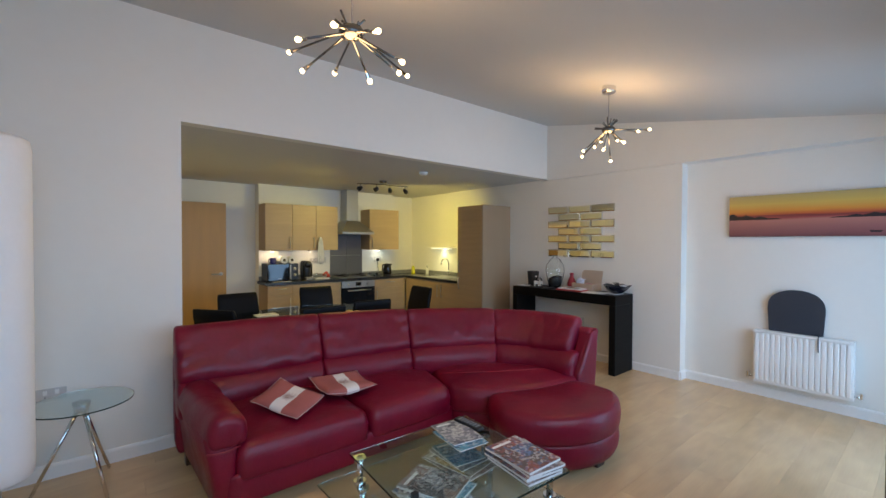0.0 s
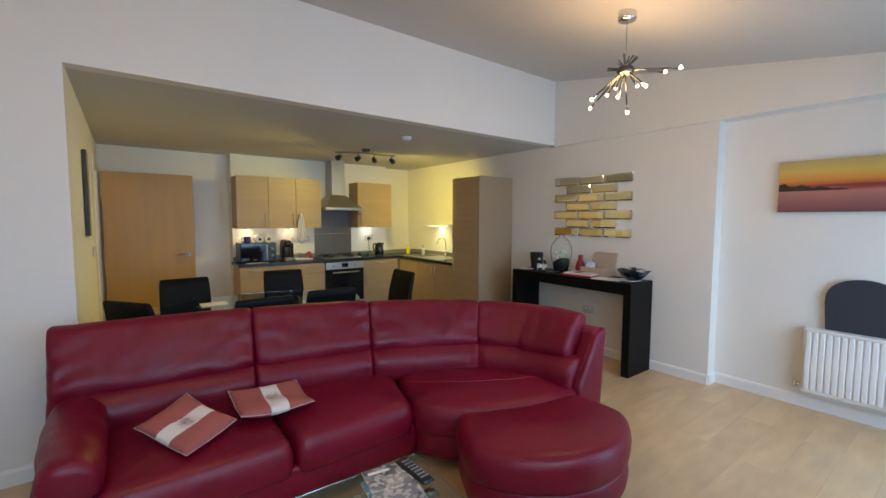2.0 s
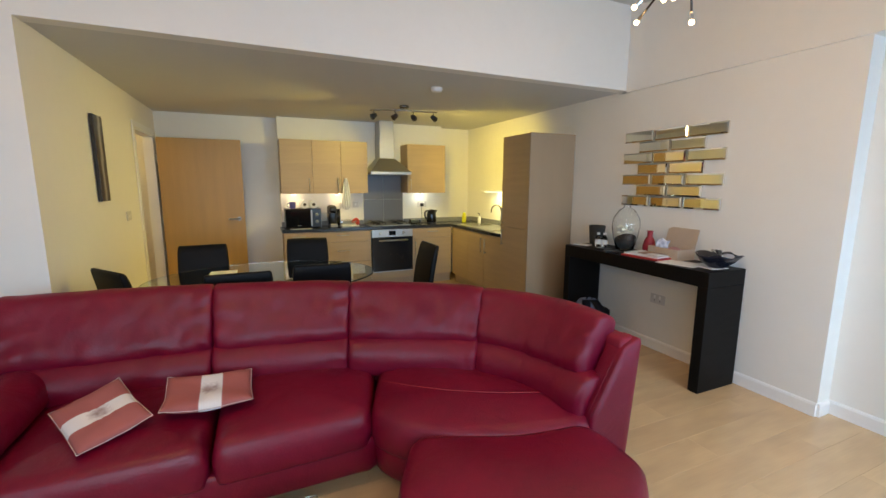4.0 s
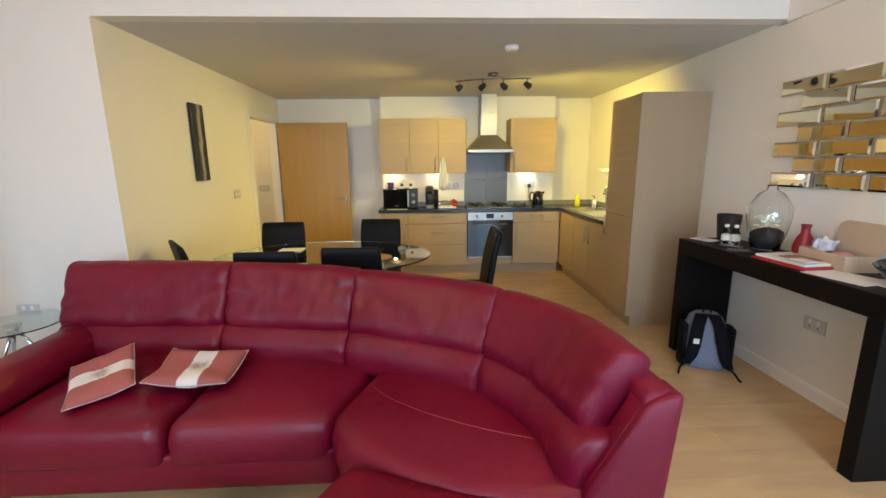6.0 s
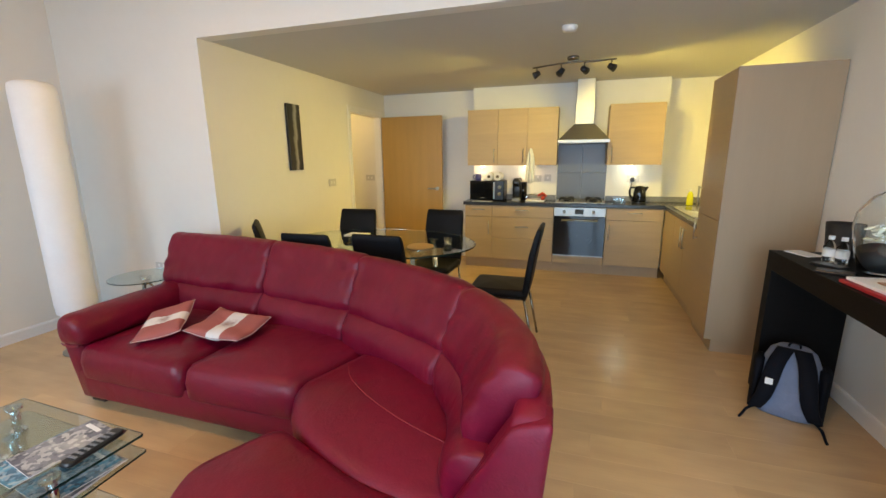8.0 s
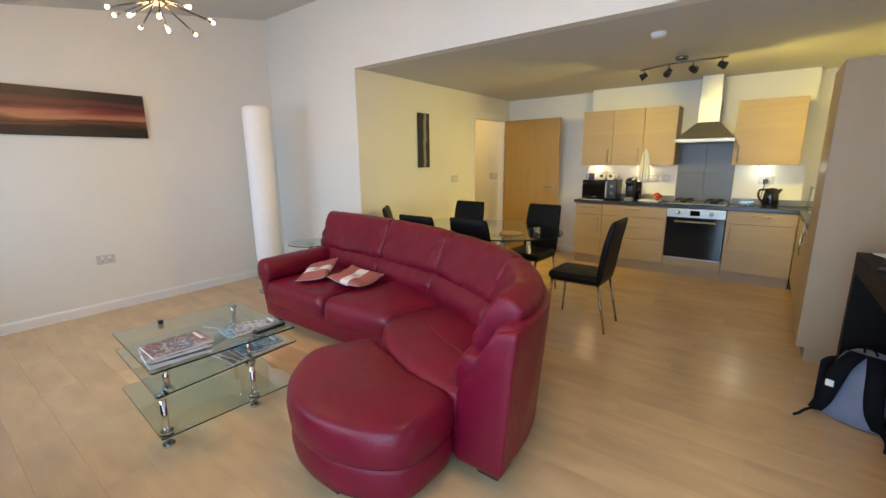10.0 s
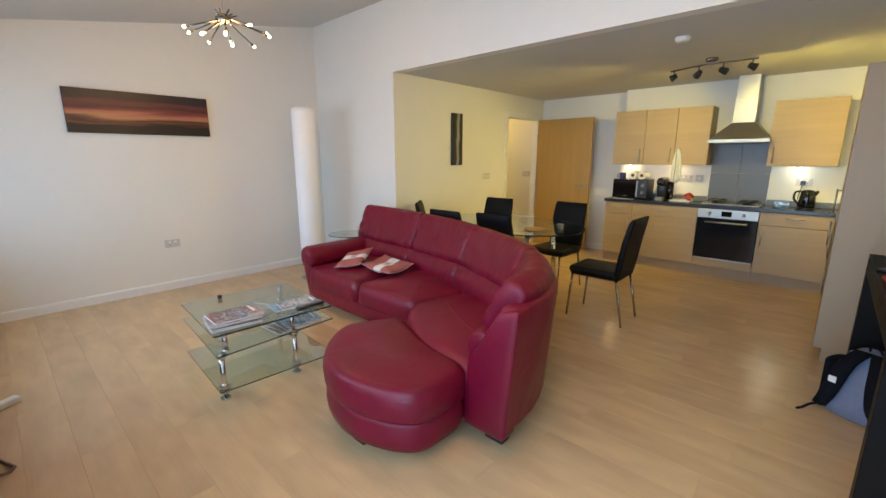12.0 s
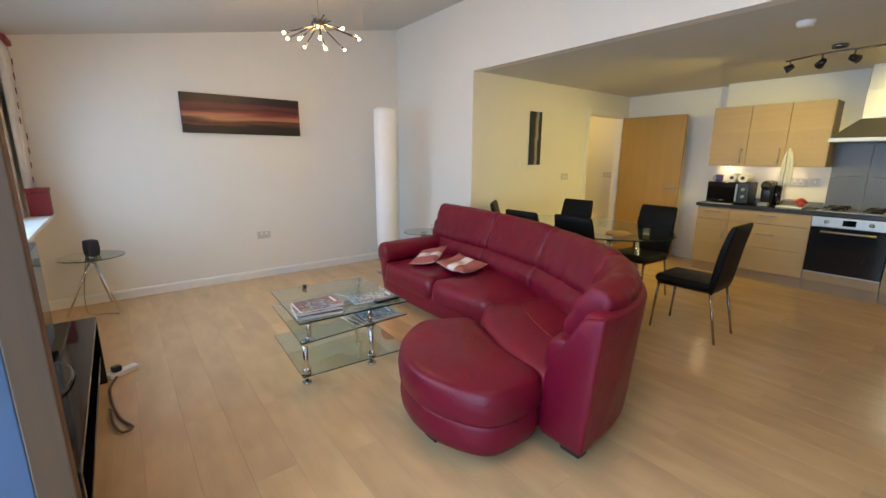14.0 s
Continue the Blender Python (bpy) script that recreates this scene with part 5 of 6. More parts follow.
part("lever", rod((0.0, -0.02, 0.06), (0.0, -0.08, 0.09), 0.007), CHROME, tap)
shelf = thing("wall_shelf", RX, 5.87, 1.365, label="thin white shelf above the sink with a lit strip beneath", category="shelf")
part("board", box(-0.14, -0.001, -0.33, 0.33, 0.0, 0.018, 0.003), TRIM, shelf)
part("light_strip", box(-0.11, -0.06, -0.25, 0.25, -0.010, -0.0005, 0.002), glow("strip_lens", (0.95, 1.0, 0.6), 6), shelf, "lit strip lamp")
YEL = mat("yellow_green_liquid", (0.62, 0.60, 0.03), 0.25)
bt = thing("soap_bottle", 4.62, 6.42, WT, label="yellow-green washing-up liquid bottle by the sink", category="bottle")
part("body", lathe([(0.032, 0), (0.035, 0.01), (0.033, 0.10), (0.022, 0.14), (0.012, 0.155)], segs=20), YEL, bt, smooth=True)
part("cap", rod((0, 0, 0.155), (0, 0, 0.19), 0.011, 0.008), WHITEPLASTIC, bt)
b2 = thing("soap_bottle", 4.74, 6.15, WT + 0.002, label="small clear pump bottle behind the sink", category="bottle")
part("body", lathe([(0.025, 0), (0.026, 0.09), (0.012, 0.11)], segs=18), WHITEPLASTIC, b2, smooth=True)
part("pump", tube([(0, 0, 0.11), (0, 0, 0.15), (-0.03, 0, 0.152)], 0.005), BLACKPLASTIC, b2)

# things on the dining table
cb = tagged(part("cork_mat", plate(ellipse(2.18, 4.05, 0.11, 0.11, 32), 0.7405, 0.752, r=0.003), mat("wooden_board", (0.42, 0.26, 0.11), 0.6)), "round wooden mat on the glass dining table", "mat")
tl = thing("tea_light", 2.36, 4.22, 0.7405, label="small lit candle glass on the dining table", category="candle")
part("holder", lathe([(0.026, 0), (0.03, 0.005), (0.034, 0.055), (0.031, 0.055), (0.027, 0.008), (0.0, 0.007)], segs=20), CLEAR, tl, smooth=True)
part("flame", ball((0, 0, 0.032), 0.009, segs=8, sz=1.6), BULB, tl, "candle flame", True)
mg = tagged(part("leaflet", box(1.30, 1.50, 4.35, 4.50, 0.7405, 0.748, 0.001), PAPER), "white leaflet lying on the glass dining table", "paper")
# unseen fitting, assumed to go with the added hall lamp
DIFF = glow("unseen_hall_lamp_glass", (1.0, 0.8, 0.5), 4)
hl = thing("hall_ceiling_light", -0.25, 6.1, CZ, label="added round glass hall ceiling light, lit, out of view", category="ceiling light")
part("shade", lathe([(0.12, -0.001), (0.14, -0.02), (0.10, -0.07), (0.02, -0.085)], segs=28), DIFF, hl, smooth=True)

# ---- things on the console table ----
CT = 0.8855
pot = thing("black_pot", 4.77, 3.77, CT, label="matt black tapered plant pot, empty", category="pot")
part("body", lathe([(0.060, 0), (0.064, 0.01), (0.080, 0.19), (0.074, 0.19), (0.058, 0.02), (0.0, 0.015)], segs=28), mat("matt_black_ceramic", (0.012, 0.012, 0.013), 0.6), pot, smooth=True)
for i, (bx, by) in enumerate(((4.655, 3.63), (4.69, 3.585))):
    b = thing("water_bottle", bx, by, CT, label="small clear plastic bottle with white cap", category="bottle", group="small bottles")
    part("body", lathe([(0.026, 0), (0.028, 0.008), (0.028, 0.085), (0.012, 0.11), (0.011, 0.12)], segs=18), PALEGLASS, b, smooth=True)
    part("cap", rod((0, 0, 0.121), (0, 0, 0.14), 0.014, segs=14), WHITEPLASTIC, b)
    part("label", lathe([(0.0286, 0.03), (0.0286, 0.07)], segs=18, cap0=False, cap1=False), PAPER, b)
vs = thing("glass_vase", 4.74, 3.39, CT, label="large clear glass egg vase half filled with dark pebbles", category="vase")
vb = part("glass", lathe([(0.055, 0.0), (0.075, 0.01), (0.105, 0.12), (0.122, 0.22), (0.115, 0.29), (0.07, 0.365), (0.030, 0.39), (0.027, 0.415), (0.032, 0.42), (0.024, 0.415), (0.022, 0.39), (0.062, 0.362), (0.109, 0.29), (0.116, 0.22), (0.099, 0.12), (0.07, 0.014), (0.0, 0.012)], segs=36, cap0=True, cap1=False), PALEGLASS, vs, smooth=True)
vb.visible_shadow = False
rings = []
for f, z in ((0.064, 0.018), (0.085, 0.07), (0.092, 0.10)):
    rings.append([(f * math.cos(a), f * math.sin(a), z + (0.065 * -math.sin(a + 0.6) if z > 0.09 else 0)) for a in [2 * math.pi * i / 30 for i in range(30)]])
part("filling", loft(rings), mat("dark_pebbles", (0.012, 0.011, 0.010), 0.7, bump=0.6, bump_scale=50), vs, "dark pebble filling sloping in the vase", True)
PETAL = mat("cream_petals", (0.66, 0.64, 0.50), 0.8, vary=0.15)
rp = random.Random(5)
bm = bmesh.new()
for k in range(26):
    a, r_, z = rp.uniform(0, 6.28), rp.uniform(0.01, 0.075), rp.uniform(0.13, 0.24)
    m4 = pose(r_ * math.cos(a), r_ * math.sin(a), z, rp.uniform(-70, 70), rp.uniform(-70, 70), rp.uniform(0, 360))
    bmesh.ops.create_uvsphere(bm, u_segments=8, v_segments=5, radius=1, matrix=m4 @ Matrix.Diagonal((0.011, 0.026, 0.003, 1)))
part("flowers", bm, PETAL, vs, "cream dried petals", True)
rv = tagged(part("red_vase", lathe([(0.034, 0), (0.05, 0.02), (0.054, 0.07), (0.040, 0.12), (0.023, 0.15), (0.022, 0.185), (0.028, 0.20), (0.022, 0.198), (0.016, 0.15), (0.0, 0.14)], segs=28), mat("red_glaze", (0.28, 0.012, 0.025), 0.45), smooth=True), "small matt red bottle vase", "vase")
rv.location = (4.79, 3.17, CT)
REDTRAY = mat("red_folder", (0.40, 0.02, 0.025), 0.5)
ft = thing("document_folder", 4.64, 3.04, CT, 4, label="red folder with papers on the console table", category="folder")
part("cover", box(-0.13, 0.13, -0.17, 0.17, 0, 0.016, 0.004), REDTRAY, ft)
part("loose_sheet", box(-0.11, 0.12, -0.15, 0.16, 0.0165, 0.030, 0.002), PAPER, ft)
part("photo", box(-0.06, 0.06, -0.10, 0.06, 0.0305, 0.036, 0.001), mat("brown_photo", (0.32, 0.17, 0.11), 0.4), ft)
part("card", box(-0.09, -0.02, -0.14, -0.04, 0.0365, 0.042, 0.001), PAPER, ft)
CARD = mat("beige_card_box", (0.55, 0.44, 0.34), 0.7)
bx_ = thing("open_box", 4.79, 2.96, CT, -6, label="open beige card box with tissue inside", category="box")
part("base", box(-0.09, 0.09, -0.15, 0.15, 0, 0.005), CARD, bx_)
for a in ((-0.09, -0.086, -0.15, 0.15), (0.086, 0.09, -0.15, 0.15), (-0.0855, 0.0855, -0.15, -0.146), (-0.0855, 0.0855, 0.146, 0.15)):
    part("side", box(*a, 0.005, 0.085, 0.001), CARD, bx_)
lid = part("lid", box(0.0, 0.005, -0.15, 0.15, 0.0, 0.16, 0.001), CARD, bx_, "raised beige box lid")
lid.matrix_basis = pose(0.086, 0, 0.084, 0, 12, 0)
tis = part("tissue", ball((0.0, 0.09, 0.09), 0.05, segs=28, sz=1.1), mat("white_blue_tissue", (0.58, 0.61, 0.72), 0.8, vary=0.55, scale=22, bump=0.8, bump_scale=18), bx_, "crumpled white and blue tissue", True)
for v in tis.data.vertices:
    v.co.xy += Vector((noise.noise(v.co * 38), noise.noise(v.co * 33 + Vector((4, 1, 2))))) * 0.026
    v.co.z += 0.030 * noise.noise(v.co * 29 + Vector((1, 7, 3)))
part("contents", ball((0.0, -0.03, 0.05), 0.06, segs=14, sz=0.7), mat("pink_cloth", (0.5, 0.25, 0.24), 0.8, bump=0.6, bump_scale=20), bx_, "pink cloth", True)
for k, (x, y, w, l, rz) in enumerate(((4.62, 2.74, 0.20, 0.28, 12), (4.70, 2.58, 0.15, 0.21, -8), (4.62, 3.80, 0.10, 0.16, 20))):
    o = tagged(part("paper_sheet", box(-w / 2, w / 2, -l / 2, l / 2, 0.0 + 0.0, 0.004 + 0.001 * k, 0.001), PAPER), "white paper sheets lying on the console table", "paper", "loose papers")
    o.matrix_basis = pose(x, y, CT, 0, 0, rz)
for k, (x, y, rz) in enumerate(((4.60, 3.50, 30), (4.56, 3.36, 60))):
    o = tagged(part("phone_case", box(-0.035, 0.035, -0.07, 0.07, 0, 0.014, 0.005), BLACKPLASTIC), "small black case lying on the console table", "case")
    o.matrix_basis = pose(x, y, CT, 0, 0, rz)
bowl = thing("dark_bowl", 4.72, 2.53, CT, label="dark glazed bowl with wavy rim holding odds and ends", category="bowl")
DG = mat("dark_blue_glaze", (0.012, 0.013, 0.022), 0.15)
rings = []
for r, z, wv in ((0.05, 0, 0), (0.055, 0.008, 0), (0.105, 0.045, 0.0), (0.135, 0.085, 0.012), (0.145, 0.10, 0.016), (0.138, 0.10, 0.016), (0.10, 0.055, 0.0), (0.05, 0.016, 0)):
    rings.append([((r + wv * math.sin(5 * a)) * math.cos(a), (r + wv * math.sin(5 * a)) * math.sin(a), z + 0.5 * wv * math.cos(5 * a)) for a in [2 * math.pi * i / 40 for i in range(40)]])
part("body", loft(rings), DG, bowl, smooth=True)
for k in range(3):
    part("strand", tube([(-0.08 + 0.03 * k, -0.06, 0.085), (0.0, -0.02 + 0.03 * k, 0.125), (0.07, 0.05 - 0.02 * k, 0.10)], 0.009), [DG, BLACKPLASTIC, CHROME][k], bowl, smooth=True)
part("cloth", ball((0.03, -0.06, 0.075), 0.05, segs=12, sz=0.7), mat("grey_cloth", (0.45, 0.45, 0.48), 0.8, bump=0.5, bump_scale=25), bowl, "folded grey cloth", True)

# ---- backpack on the floor at the console ----
BPG = mat("grey_ripstop", (0.17, 0.205, 0.30), 0.8, vary=0.12, bump=0.25, bump_scale=120, folds=0.5, fold_scale=8)
BPB = mat("black_webbing", (0.006, 0.0065, 0.010), 0.8, vary=0.2, bump=0.2, bump_scale=150, spec=0.12)
bp = thing("backpack", 4.56, 3.58, 0.0, -24, label="grey and black backpack slumped against the console", category="backpack")
bp.scale = (0.88, 0.88, 0.88)
rings = []
for z, w, d, oy in ((0.0, 0.15, 0.09, 0.0), (0.02, 0.175, 0.115, 0.0), (0.10, 0.185, 0.13, 0.005), (0.22, 0.175, 0.125, 0.025), (0.33, 0.15, 0.105, 0.05), (0.40, 0.12, 0.075, 0.07), (0.43, 0.08, 0.045, 0.085), (0.44, 0.03, 0.02, 0.09)):
    rings.append([((w * abs(math.cos(a)) ** 0.7 * (1 if math.cos(a) > 0 else -1)) * (1 + 0.03 * noise.noise((a * 2, z * 9, 1))), oy + d * abs(math.sin(a)) ** 0.8 * (1 if math.sin(a) > 0 else -1), z) for a in [2 * math.pi * i / 36 for i in range(36)]])
part("bag", loft(rings), BPG, bp, "grey fabric bag body", True)
rings = []
for z, w, d, oy in ((0.06, 0.15, 0.03, 0.10), (0.12, 0.165, 0.06, 0.105), (0.25, 0.155, 0.06, 0.115), (0.35, 0.12, 0.04, 0.115), (0.40, 0.07, 0.02, 0.11)):
    rings.append([(w * math.cos(a), oy + d * math.sin(a), z) for a in [2 * math.pi * i / 28 for i in range(28)]])
part("rear_pocket", loft(rings), BPB, bp, "black rear compartment", True)
for s in (-1, 1):
    line = curve_points([Vector(p) for p in ((s * 0.04, 0.02, 0.435), (s * 0.075, -0.075, 0.36), (s * 0.095, -0.125, 0.25), (s * 0.115, -0.145, 0.14), (s * 0.15, -0.125, 0.05))], 0.03)
    rings = []
    for i, p in enumerate(line):
        w = 0.046 * (1 - 0.45 * max(0, i / len(line) - 0.55))
        rings.append([(p.x - w, p.y - 0.002, p.z), (p.x + w, p.y - 0.002, p.z), (p.x + w * 0.9, p.y - 0.022, p.z), (p.x - w * 0.9, p.y - 0.022, p.z)])
    part("shoulder_strap", loft(rings), BPB, bp, "padded black shoulder strap", True)
    part("webbing", tube([(s * 0.15, -0.13, 0.05), (s * 0.185, -0.16, 0.03), (s * 0.20, -0.20, 0.008), (s * 0.21, -0.25, 0.007)], 0.008), BPB, bp, "loose black strap end", True)
    rings = [[(s * 0.165 + 0.03 * math.cos(a), 0.0 + 0.105 * math.sin(a), z) for a in [2 * math.pi * i / 20 for i in range(20)]] for z in (0.02, 0.12, 0.26, 0.34)]
    part("side_panel", loft(rings), BPB, bp, "black mesh side panel", True)
part("tag", box(-0.115, -0.075, -0.172, -0.166, 0.24, 0.28, 0.001), PAPER, bp, "small white tag on the strap")
part("top_loop", tube([(-0.03, 0.06, 0.43), (-0.02, 0.03, 0.47), (0.02, 0.03, 0.47), (0.03, 0.06, 0.43)], 0.006), BPB, bp)

# ---- magazines, remote and odds on the coffee table ----
def cover(name, a, b, c):
    """A printed page: photo blocks of several sizes over columns of fine type."""
    m = mat(name, a, 0.32, coat=0.3)
    nt = m.node_tree
    tc = nt.nodes.new("ShaderNodeTexCoord")
    colour = None
    for scale, stops in ((11, (a, b, c, (0.55, 0.54, 0.52), b)), (75, (tuple(0.4 * q for q in a), (0.62, 0.60, 0.57), b, (0.03, 0.03, 0.035), c))):
        vo = nt.nodes.new("ShaderNodeTexVoronoi")
        vo.inputs["Scale"].default_value, vo.inputs["Randomness"].default_value = scale, 0.75
        vo.distance = "CHEBYCHEV"
        nt.links.new(tc.outputs["Object"], vo.inputs["Vector"])
        cr = nt.nodes.new("ShaderNodeValToRGB")
        cr.color_ramp.interpolation = "CONSTANT"
        els = cr.color_ramp.elements
        for k in range(3):
            els.new(0.5)
        for e, p, col in zip(els, (0.0, 0.28, 0.5, 0.66, 0.82), stops):
            e.position, e.color = p, (*col, 1)
        sp_ = nt.nodes.new("ShaderNodeSeparateColor")
        nt.links.new(vo.outputs["Color"], sp_.inputs[0])
        nt.links.new(sp_.outputs[0], cr.inputs[0])
        if colour is None:
            colour = cr.outputs[0]
        else:
            mask = nt.nodes.new("ShaderNodeTexNoise")
            mask.inputs["Scale"].default_value, mask.inputs["Detail"].default_value = 16, 3
            nt.links.new(tc.outputs["Object"], mask.inputs["Vector"])
            mx = nt.nodes.new("ShaderNodeMixRGB")
            nt.links.new(mask.outputs[0], mx.inputs[0])
            nt.links.new(colour, mx.inputs[1])
            nt.links.new(cr.outputs[0], mx.inputs[2])
            colour = mx.outputs[0]
    nt.links.new(colour, nt.nodes["Principled BSDF"].inputs["Base Color"])
    return m


COVERS = [cover("magazine_cover_%s" % n, a, b, c) for n, a, b, c in (
    ("brown", (0.13, 0.075, 0.06), (0.30, 0.07, 0.05), (0.10, 0.18, 0.34)), ("blue", (0.05, 0.19, 0.30), (0.08, 0.30, 0.42), (0.35, 0.50, 0.6)),
    ("grey", (0.30, 0.30, 0.33), (0.12, 0.12, 0.15), (0.55, 0.53, 0.5)), ("ochre", (0.55, 0.34, 0.06), (0.22, 0.20, 0.16), (0.62, 0.6, 0.55)), ("dark", (0.05, 0.05, 0.07), (0.28, 0.16, 0.12), (0.4, 0.4, 0.42)))]


def magazine(x, y, z, rz, k, w=0.21, l=0.28, t=0.006):
    m = thing("magazine", x, y, z, rz, label=["magazine with a brown and red cover", "magazine with a blue cover", "grey and white brochure with photos", "ochre and white brochure", "dark glossy magazine"][k] + " on the glass coffee table", category="magazine", group="magazines on the coffee table")
    part("page_block", box(-w / 2, w / 2, -l / 2, l / 2, 0, t - 0.0012, 0.0005), PAPER, m)
    part("cover", box(-w / 2 - 0.001, w / 2 + 0.001, -l / 2, l / 2, t - 0.001, t, 0.0003), COVERS[k], m)
    part("title_bar", box(-w / 2 + 0.02, w / 2 - 0.07, l / 2 - 0.038, l / 2 - 0.022, t, t + 0.0008), PAPER, m)
    return m


TZ = 0.4285
zz = TZ
for k, (dx, dy, rz) in enumerate(((0, 0, -18), (0.012, 0.006, -22), (-0.01, 0.01, -16), (0.01, -0.008, -20), (0.0, 0.012, -13))):
    magazine(1.645 + dx, 1.358 + dy, zz, rz + 11, (4, 2, 0, 4, 0)[k], t=0.0115)
    zz += 0.0118
zz = 0.2935
for k, (dx, dy, rz) in enumerate(((0, 0, 12), (0.015, 0.01, 20), (-0.01, 0.02, 16), (0.0, 0.0, 27), (0.02, -0.01, 18), (0.01, 0.015, 24))):
    magazine(1.30 + dx, 1.60 + dy, zz, rz, (2, 4, 0, 2, 1, 4)[k], t=0.010)
    zz += 0.0103
zz = TZ
for k, (dx, dy, rz) in enumerate(((0, 0, -6), (0.02, 0.05, -10))):
    magazine(1.60 + dx, 1.76 + dy, zz, rz, (1, 2)[k], t=0.005, l=0.26, w=0.18)
    zz += 0.0053
zz = 0.2935
for k, (dx, dy, rz) in enumerate(((0, 0, -58), (0.01, 0.02, -52), (0.03, 0.06, -62), (0.03, 0.08, -70))):
    magazine(1.60 + dx, 1.76 + dy * 0.6, zz, rz + 62, (4, 3, 2, 1)[k], t=0.006, w=0.25 - 0.02 * k, l=0.34 - 0.03 * k)
    zz += 0.0063
rc = thing("remote_control", 1.735, 1.835, TZ, 3, label="black television remote control on the coffee table", category="remote control")
part("body", puff(rounded([(-0.024, -0.10), (0.024, -0.10), (0.026, 0.10), (-0.026, 0.10)], 0.014), 0.0, 0.020, 0.006, 0.002, 40), BLACKPLASTIC, rc, smooth=True)
for i in range(3):
    for j in range(7):
        part("button", box(-0.017 + 0.013 * i, -0.008 + 0.013 * i, -0.075 + 0.022 * j, -0.065 + 0.022 * j, 0.021, 0.0245, 0.001), GREYPLASTIC, rc)
cube = tagged(part("trinket_box", box(1.085, 1.112, 1.462, 1.488, TZ, TZ + 0.028, 0.003), BLACKPLASTIC), "tiny black box on the glass coffee table", "box")

# ---- television corner ----
ts = thing("tv_stand", 0.94, -0.20, 0, label="glossy black low television stand by the window", category="tv stand")
part("top", box(0, 1.66, 0, 0.42, 0.42, 0.445, 0.004), BLACKGLOSS, ts)
part("side_panel", box(0, 0.03, 0, 0.42, 0.0, 0.4195, 0.003), BLACKGLOSS, ts)
part("side_panel", box(1.63, 1.66, 0, 0.42, 0.0, 0.4195, 0.003), BLACKGLOSS, ts)
part("shelf", box(0.0305, 1.6295, 0.01, 0.41, 0.18, 0.20, 0.003), BLACKGLOSS, ts)
part("rear_panel", box(0.0305, 1.6295, 0.0, 0.012, 0.02, 0.4195), BLACKPLASTIC, ts)
tv = thing("television", 1.84, 0.06, 0.446, label="flat black television on the stand", category="television")
part("panel", box(-0.54, 0.54, -0.03, 0.005, 0.04, 0.55, 0.004), BLACKPLASTIC, tv)
part("screen", box(-0.53, 0.53, 0.0052, 0.0075, 0.05, 0.54), BLACKGLOSS, tv, "dark glossy screen")
part("neck", box(-0.05, 0.05, -0.025, 0.0, 0.012, 0.04, 0.004), BLACKPLASTIC, tv)
part("base", puff(ellipse(0, -0.01, 0.24, 0.11, 40), 0.0, 0.014, 0.004, 0.002, 40), BLACKGLOSS, tv)
spk = thing("speaker", -0.70, 0.17, 0.5285, 30, label="small dark grey wireless speaker on the side table", category="speaker")
part("body", puff(rounded([(-0.05, -0.045), (0.05, -0.045), (0.05, 0.045), (-0.05, 0.045)], 0.02), 0.0, 0.145, 0.012, 0.002, 36), DENIM, spk, smooth=True)
part("base_ring", plate(rounded([(-0.046, -0.042), (0.046, -0.042), (0.046, 0.042), (-0.046, 0.042)], 0.018), -0.0, 0.004), BLACKPLASTIC, spk)
tagged(part("speaker_cable", tube([(-0.70, 0.12, 0.52), (-0.66, 0.10, 0.40), (-0.72, 0.06, 0.15), (-0.62, 0.08, 0.012), (-0.55, 0.22, 0.008), (-0.48, 0.30, 0.008)], 0.004), mat("beige_cable", (0.30, 0.22, 0.15), 0.6), smooth=True), "thin beige cable hanging from the side table", "cable")
tagged(part("mains_cable", tube([(0.92, 0.27, 0.012), (1.08, 0.235, 0.012), (1.33, 0.25, 0.012), (1.52, 0.285, 0.012), (1.63, 0.33, 0.012), (1.66, 0.285, 0.014), (1.55, 0.25, 0.02), (1.42, 0.245, 0.024), (1.36, 0.232, 0.012)], 0.007), mat("brown_cable", (0.17, 0.10, 0.06), 0.5), smooth=True), "brown mains cable looped on the floor", "cable")
ex = thing("extension_socket", 0.88, 0.30, 0, 30, label="white extension socket on the floor with a black plug", category="extension socket")
part("body", box(-0.03, 0.03, -0.09, 0.09, 0, 0.035, 0.008), WHITEPLASTIC, ex)
part("plug", box(-0.022, 0.022, -0.06, -0.01, 0.0355, 0.075, 0.008), BLACKPLASTIC, ex)
REDB = mat("red_lacquer", (0.22, 0.008, 0.012), 0.45)
for x, s in ((-0.76, 0.0),):
    rb = thing("red_box", x, WY + 0.105, WZ0 - 0.003, s, label="tall dark red square box on the window sill", category="box")
    part("body", box(-0.07, 0.07, -0.07, 0.07, 0, 0.20, 0.004), REDB, rb)
    part("lid", box(-0.074, 0.074, -0.074, 0.074, 0.2005, 0.235, 0.004), REDB, rb)
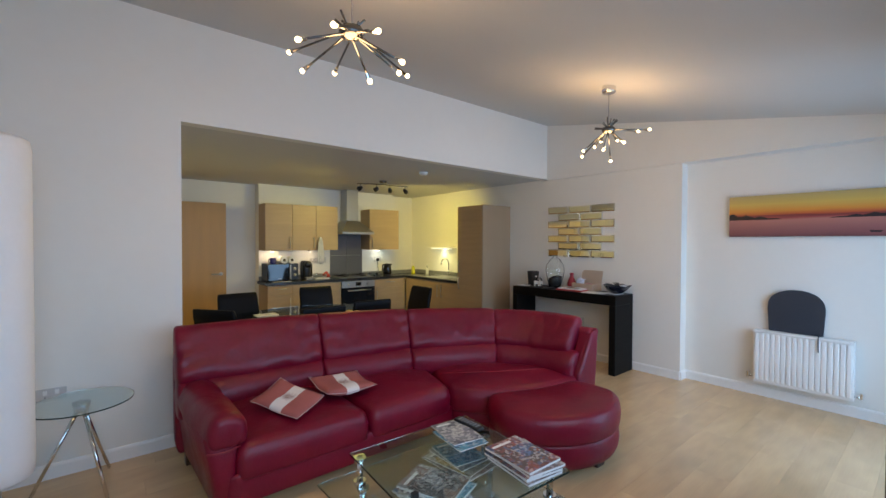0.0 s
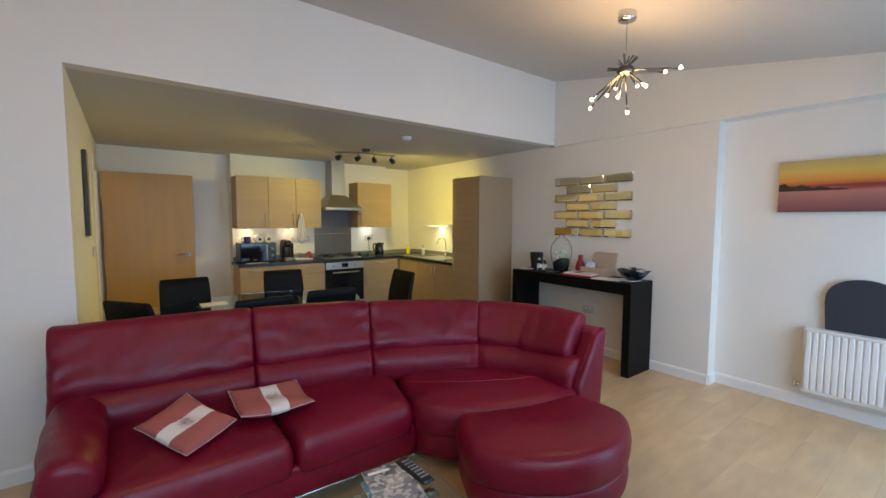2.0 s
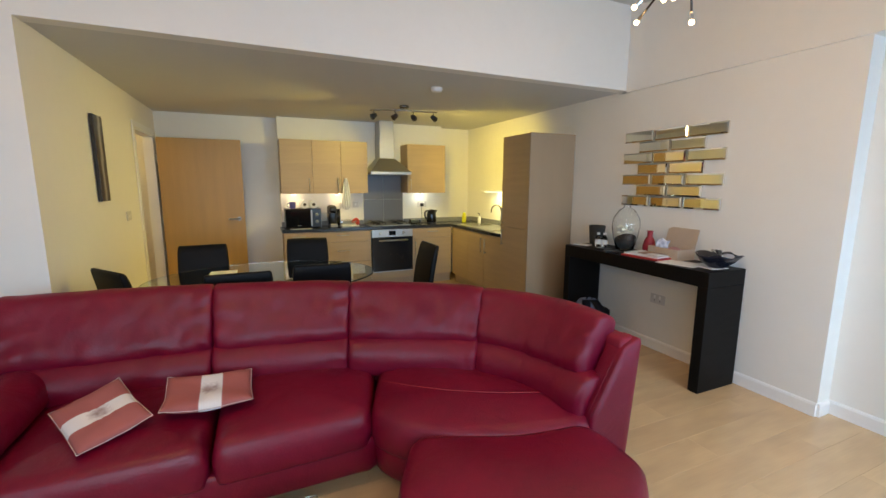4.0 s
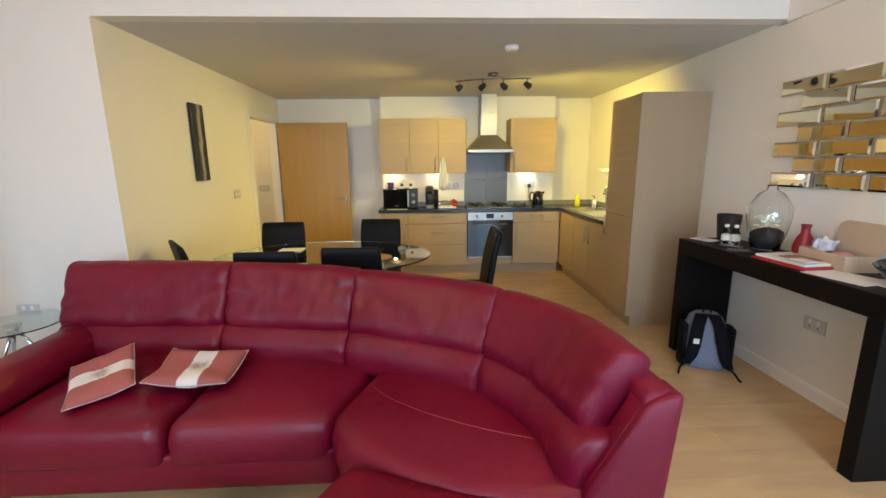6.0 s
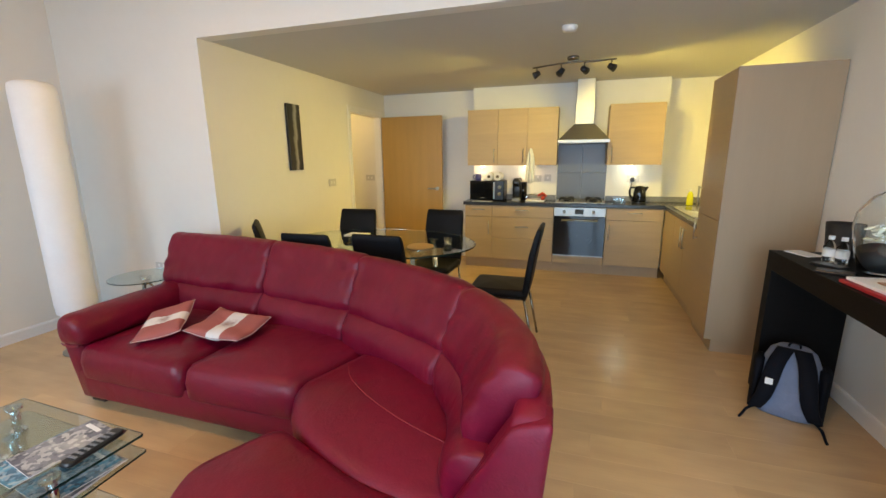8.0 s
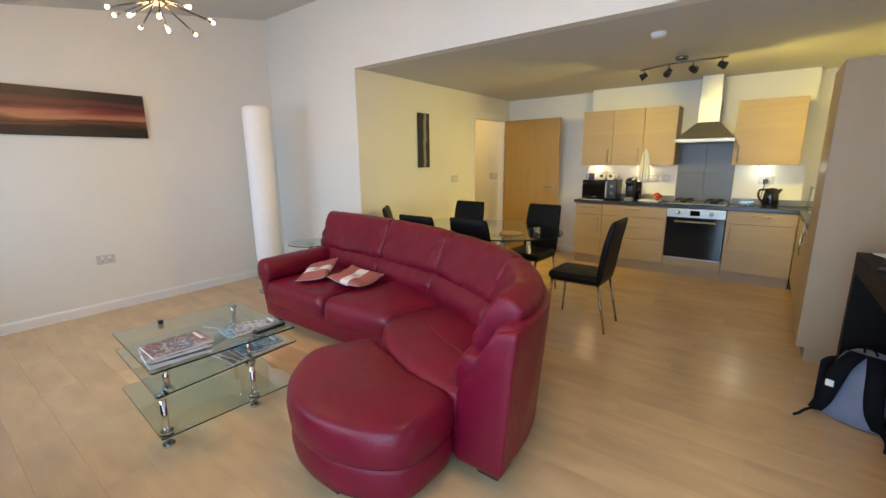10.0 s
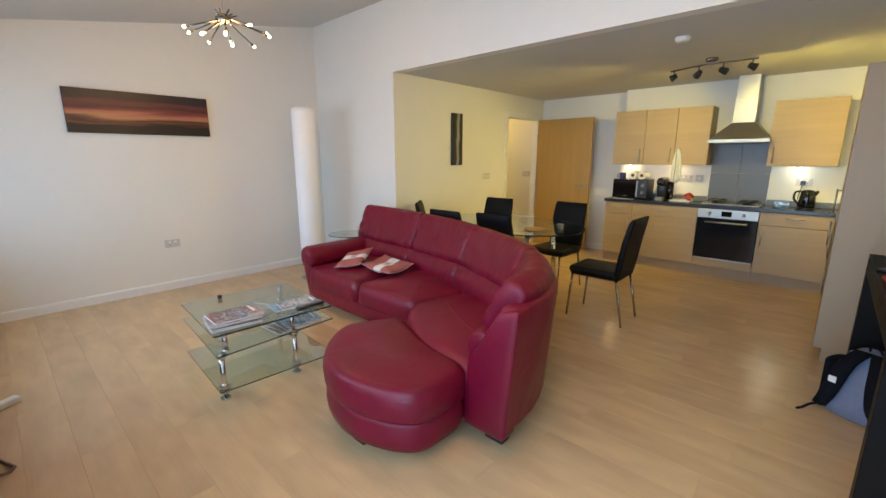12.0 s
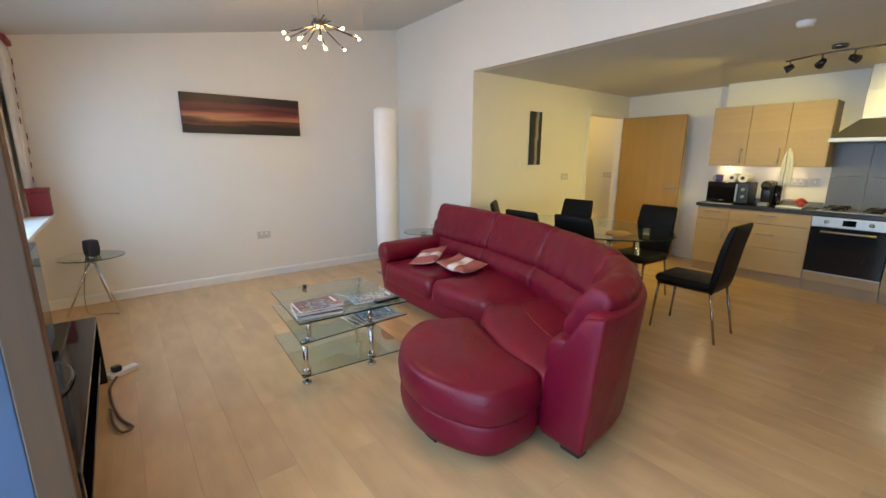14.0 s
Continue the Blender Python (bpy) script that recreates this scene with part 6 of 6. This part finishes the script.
CURT = mat("white_curtain_cloth", (0.74, 0.71, 0.68), 0.85, bump=0.15, bump_scale=120)
cu = thing("curtain", -0.82, WY + 0.06, 2.30, label="white curtain with red spots gathered beside the window", category="curtain")
rings = []
for z in (0.0, -0.05, -0.4, -0.8, -1.2):
    rings.append([(-0.13 + 0.26 * i / 40, 0.025 * math.sin(i * 0.95) * (1 if z < -0.02 else 0.7), z) for i in range(41)] + [(0.13 - 0.26 * i / 40, 0.025 * math.sin((40 - i) * 0.95) * (1 if z < -0.02 else 0.7) - 0.004, z) for i in range(41)])
part("cloth", loft(rings), CURT, cu, smooth=True)
for k in range(9):
    part("spot", rod((-0.10 + 0.05 * (k % 5), 0.030, -0.12 - 0.12 * k), (-0.10 + 0.05 * (k % 5), 0.033, -0.12 - 0.12 * k), 0.028, segs=16), REDB, cu, "red printed spot")
part("heading", box(-0.14, 0.14, -0.03, 0.045, 0.001, 0.05, 0.012), REDB, cu, "red curtain heading")

# ---- floor planks ----
PW, PL = 0.193, 1.285
shared = {}
row, y = 0, WY
while y < KY - 0.01:
    y1 = min(y + PW, KY)
    x = LX - ((row * 0.47) % 1.0) * PL
    while x < RX2:
        a, b = max(x, LX), min(x + PL, RX2)
        if b - a > 0.03:
            key = (round(b - a, 3), round(y1 - y, 3))
            if key not in shared:
                L_, W_ = key
                g, e = 0.0002, 0.0006
                me_bm = loft([[(g, g, -0.011), (L_ - g, g, -0.011), (L_ - g, W_ - g, -0.011), (g, W_ - g, -0.011)], [(g, g, -0.0004), (L_ - g, g, -0.0004), (L_ - g, W_ - g, -0.0004), (g, W_ - g, -0.0004)], [(e, e, 0), (L_ - e, e, 0), (L_ - e, W_ - e, 0), (e, W_ - e, 0)]])
                bmesh.ops.recalc_face_normals(me_bm, faces=me_bm.faces[:])
                me = bpy.data.meshes.new("plank")
                me_bm.to_mesh(me)
                me_bm.free()
                me.materials.append(LAMINATE)
                shared[key] = me
            pl = new("plank", shared[key])
            pl.parent = sub
            pl.location = (a, y, 0)
        x += PL
    y += PW
    row += 1
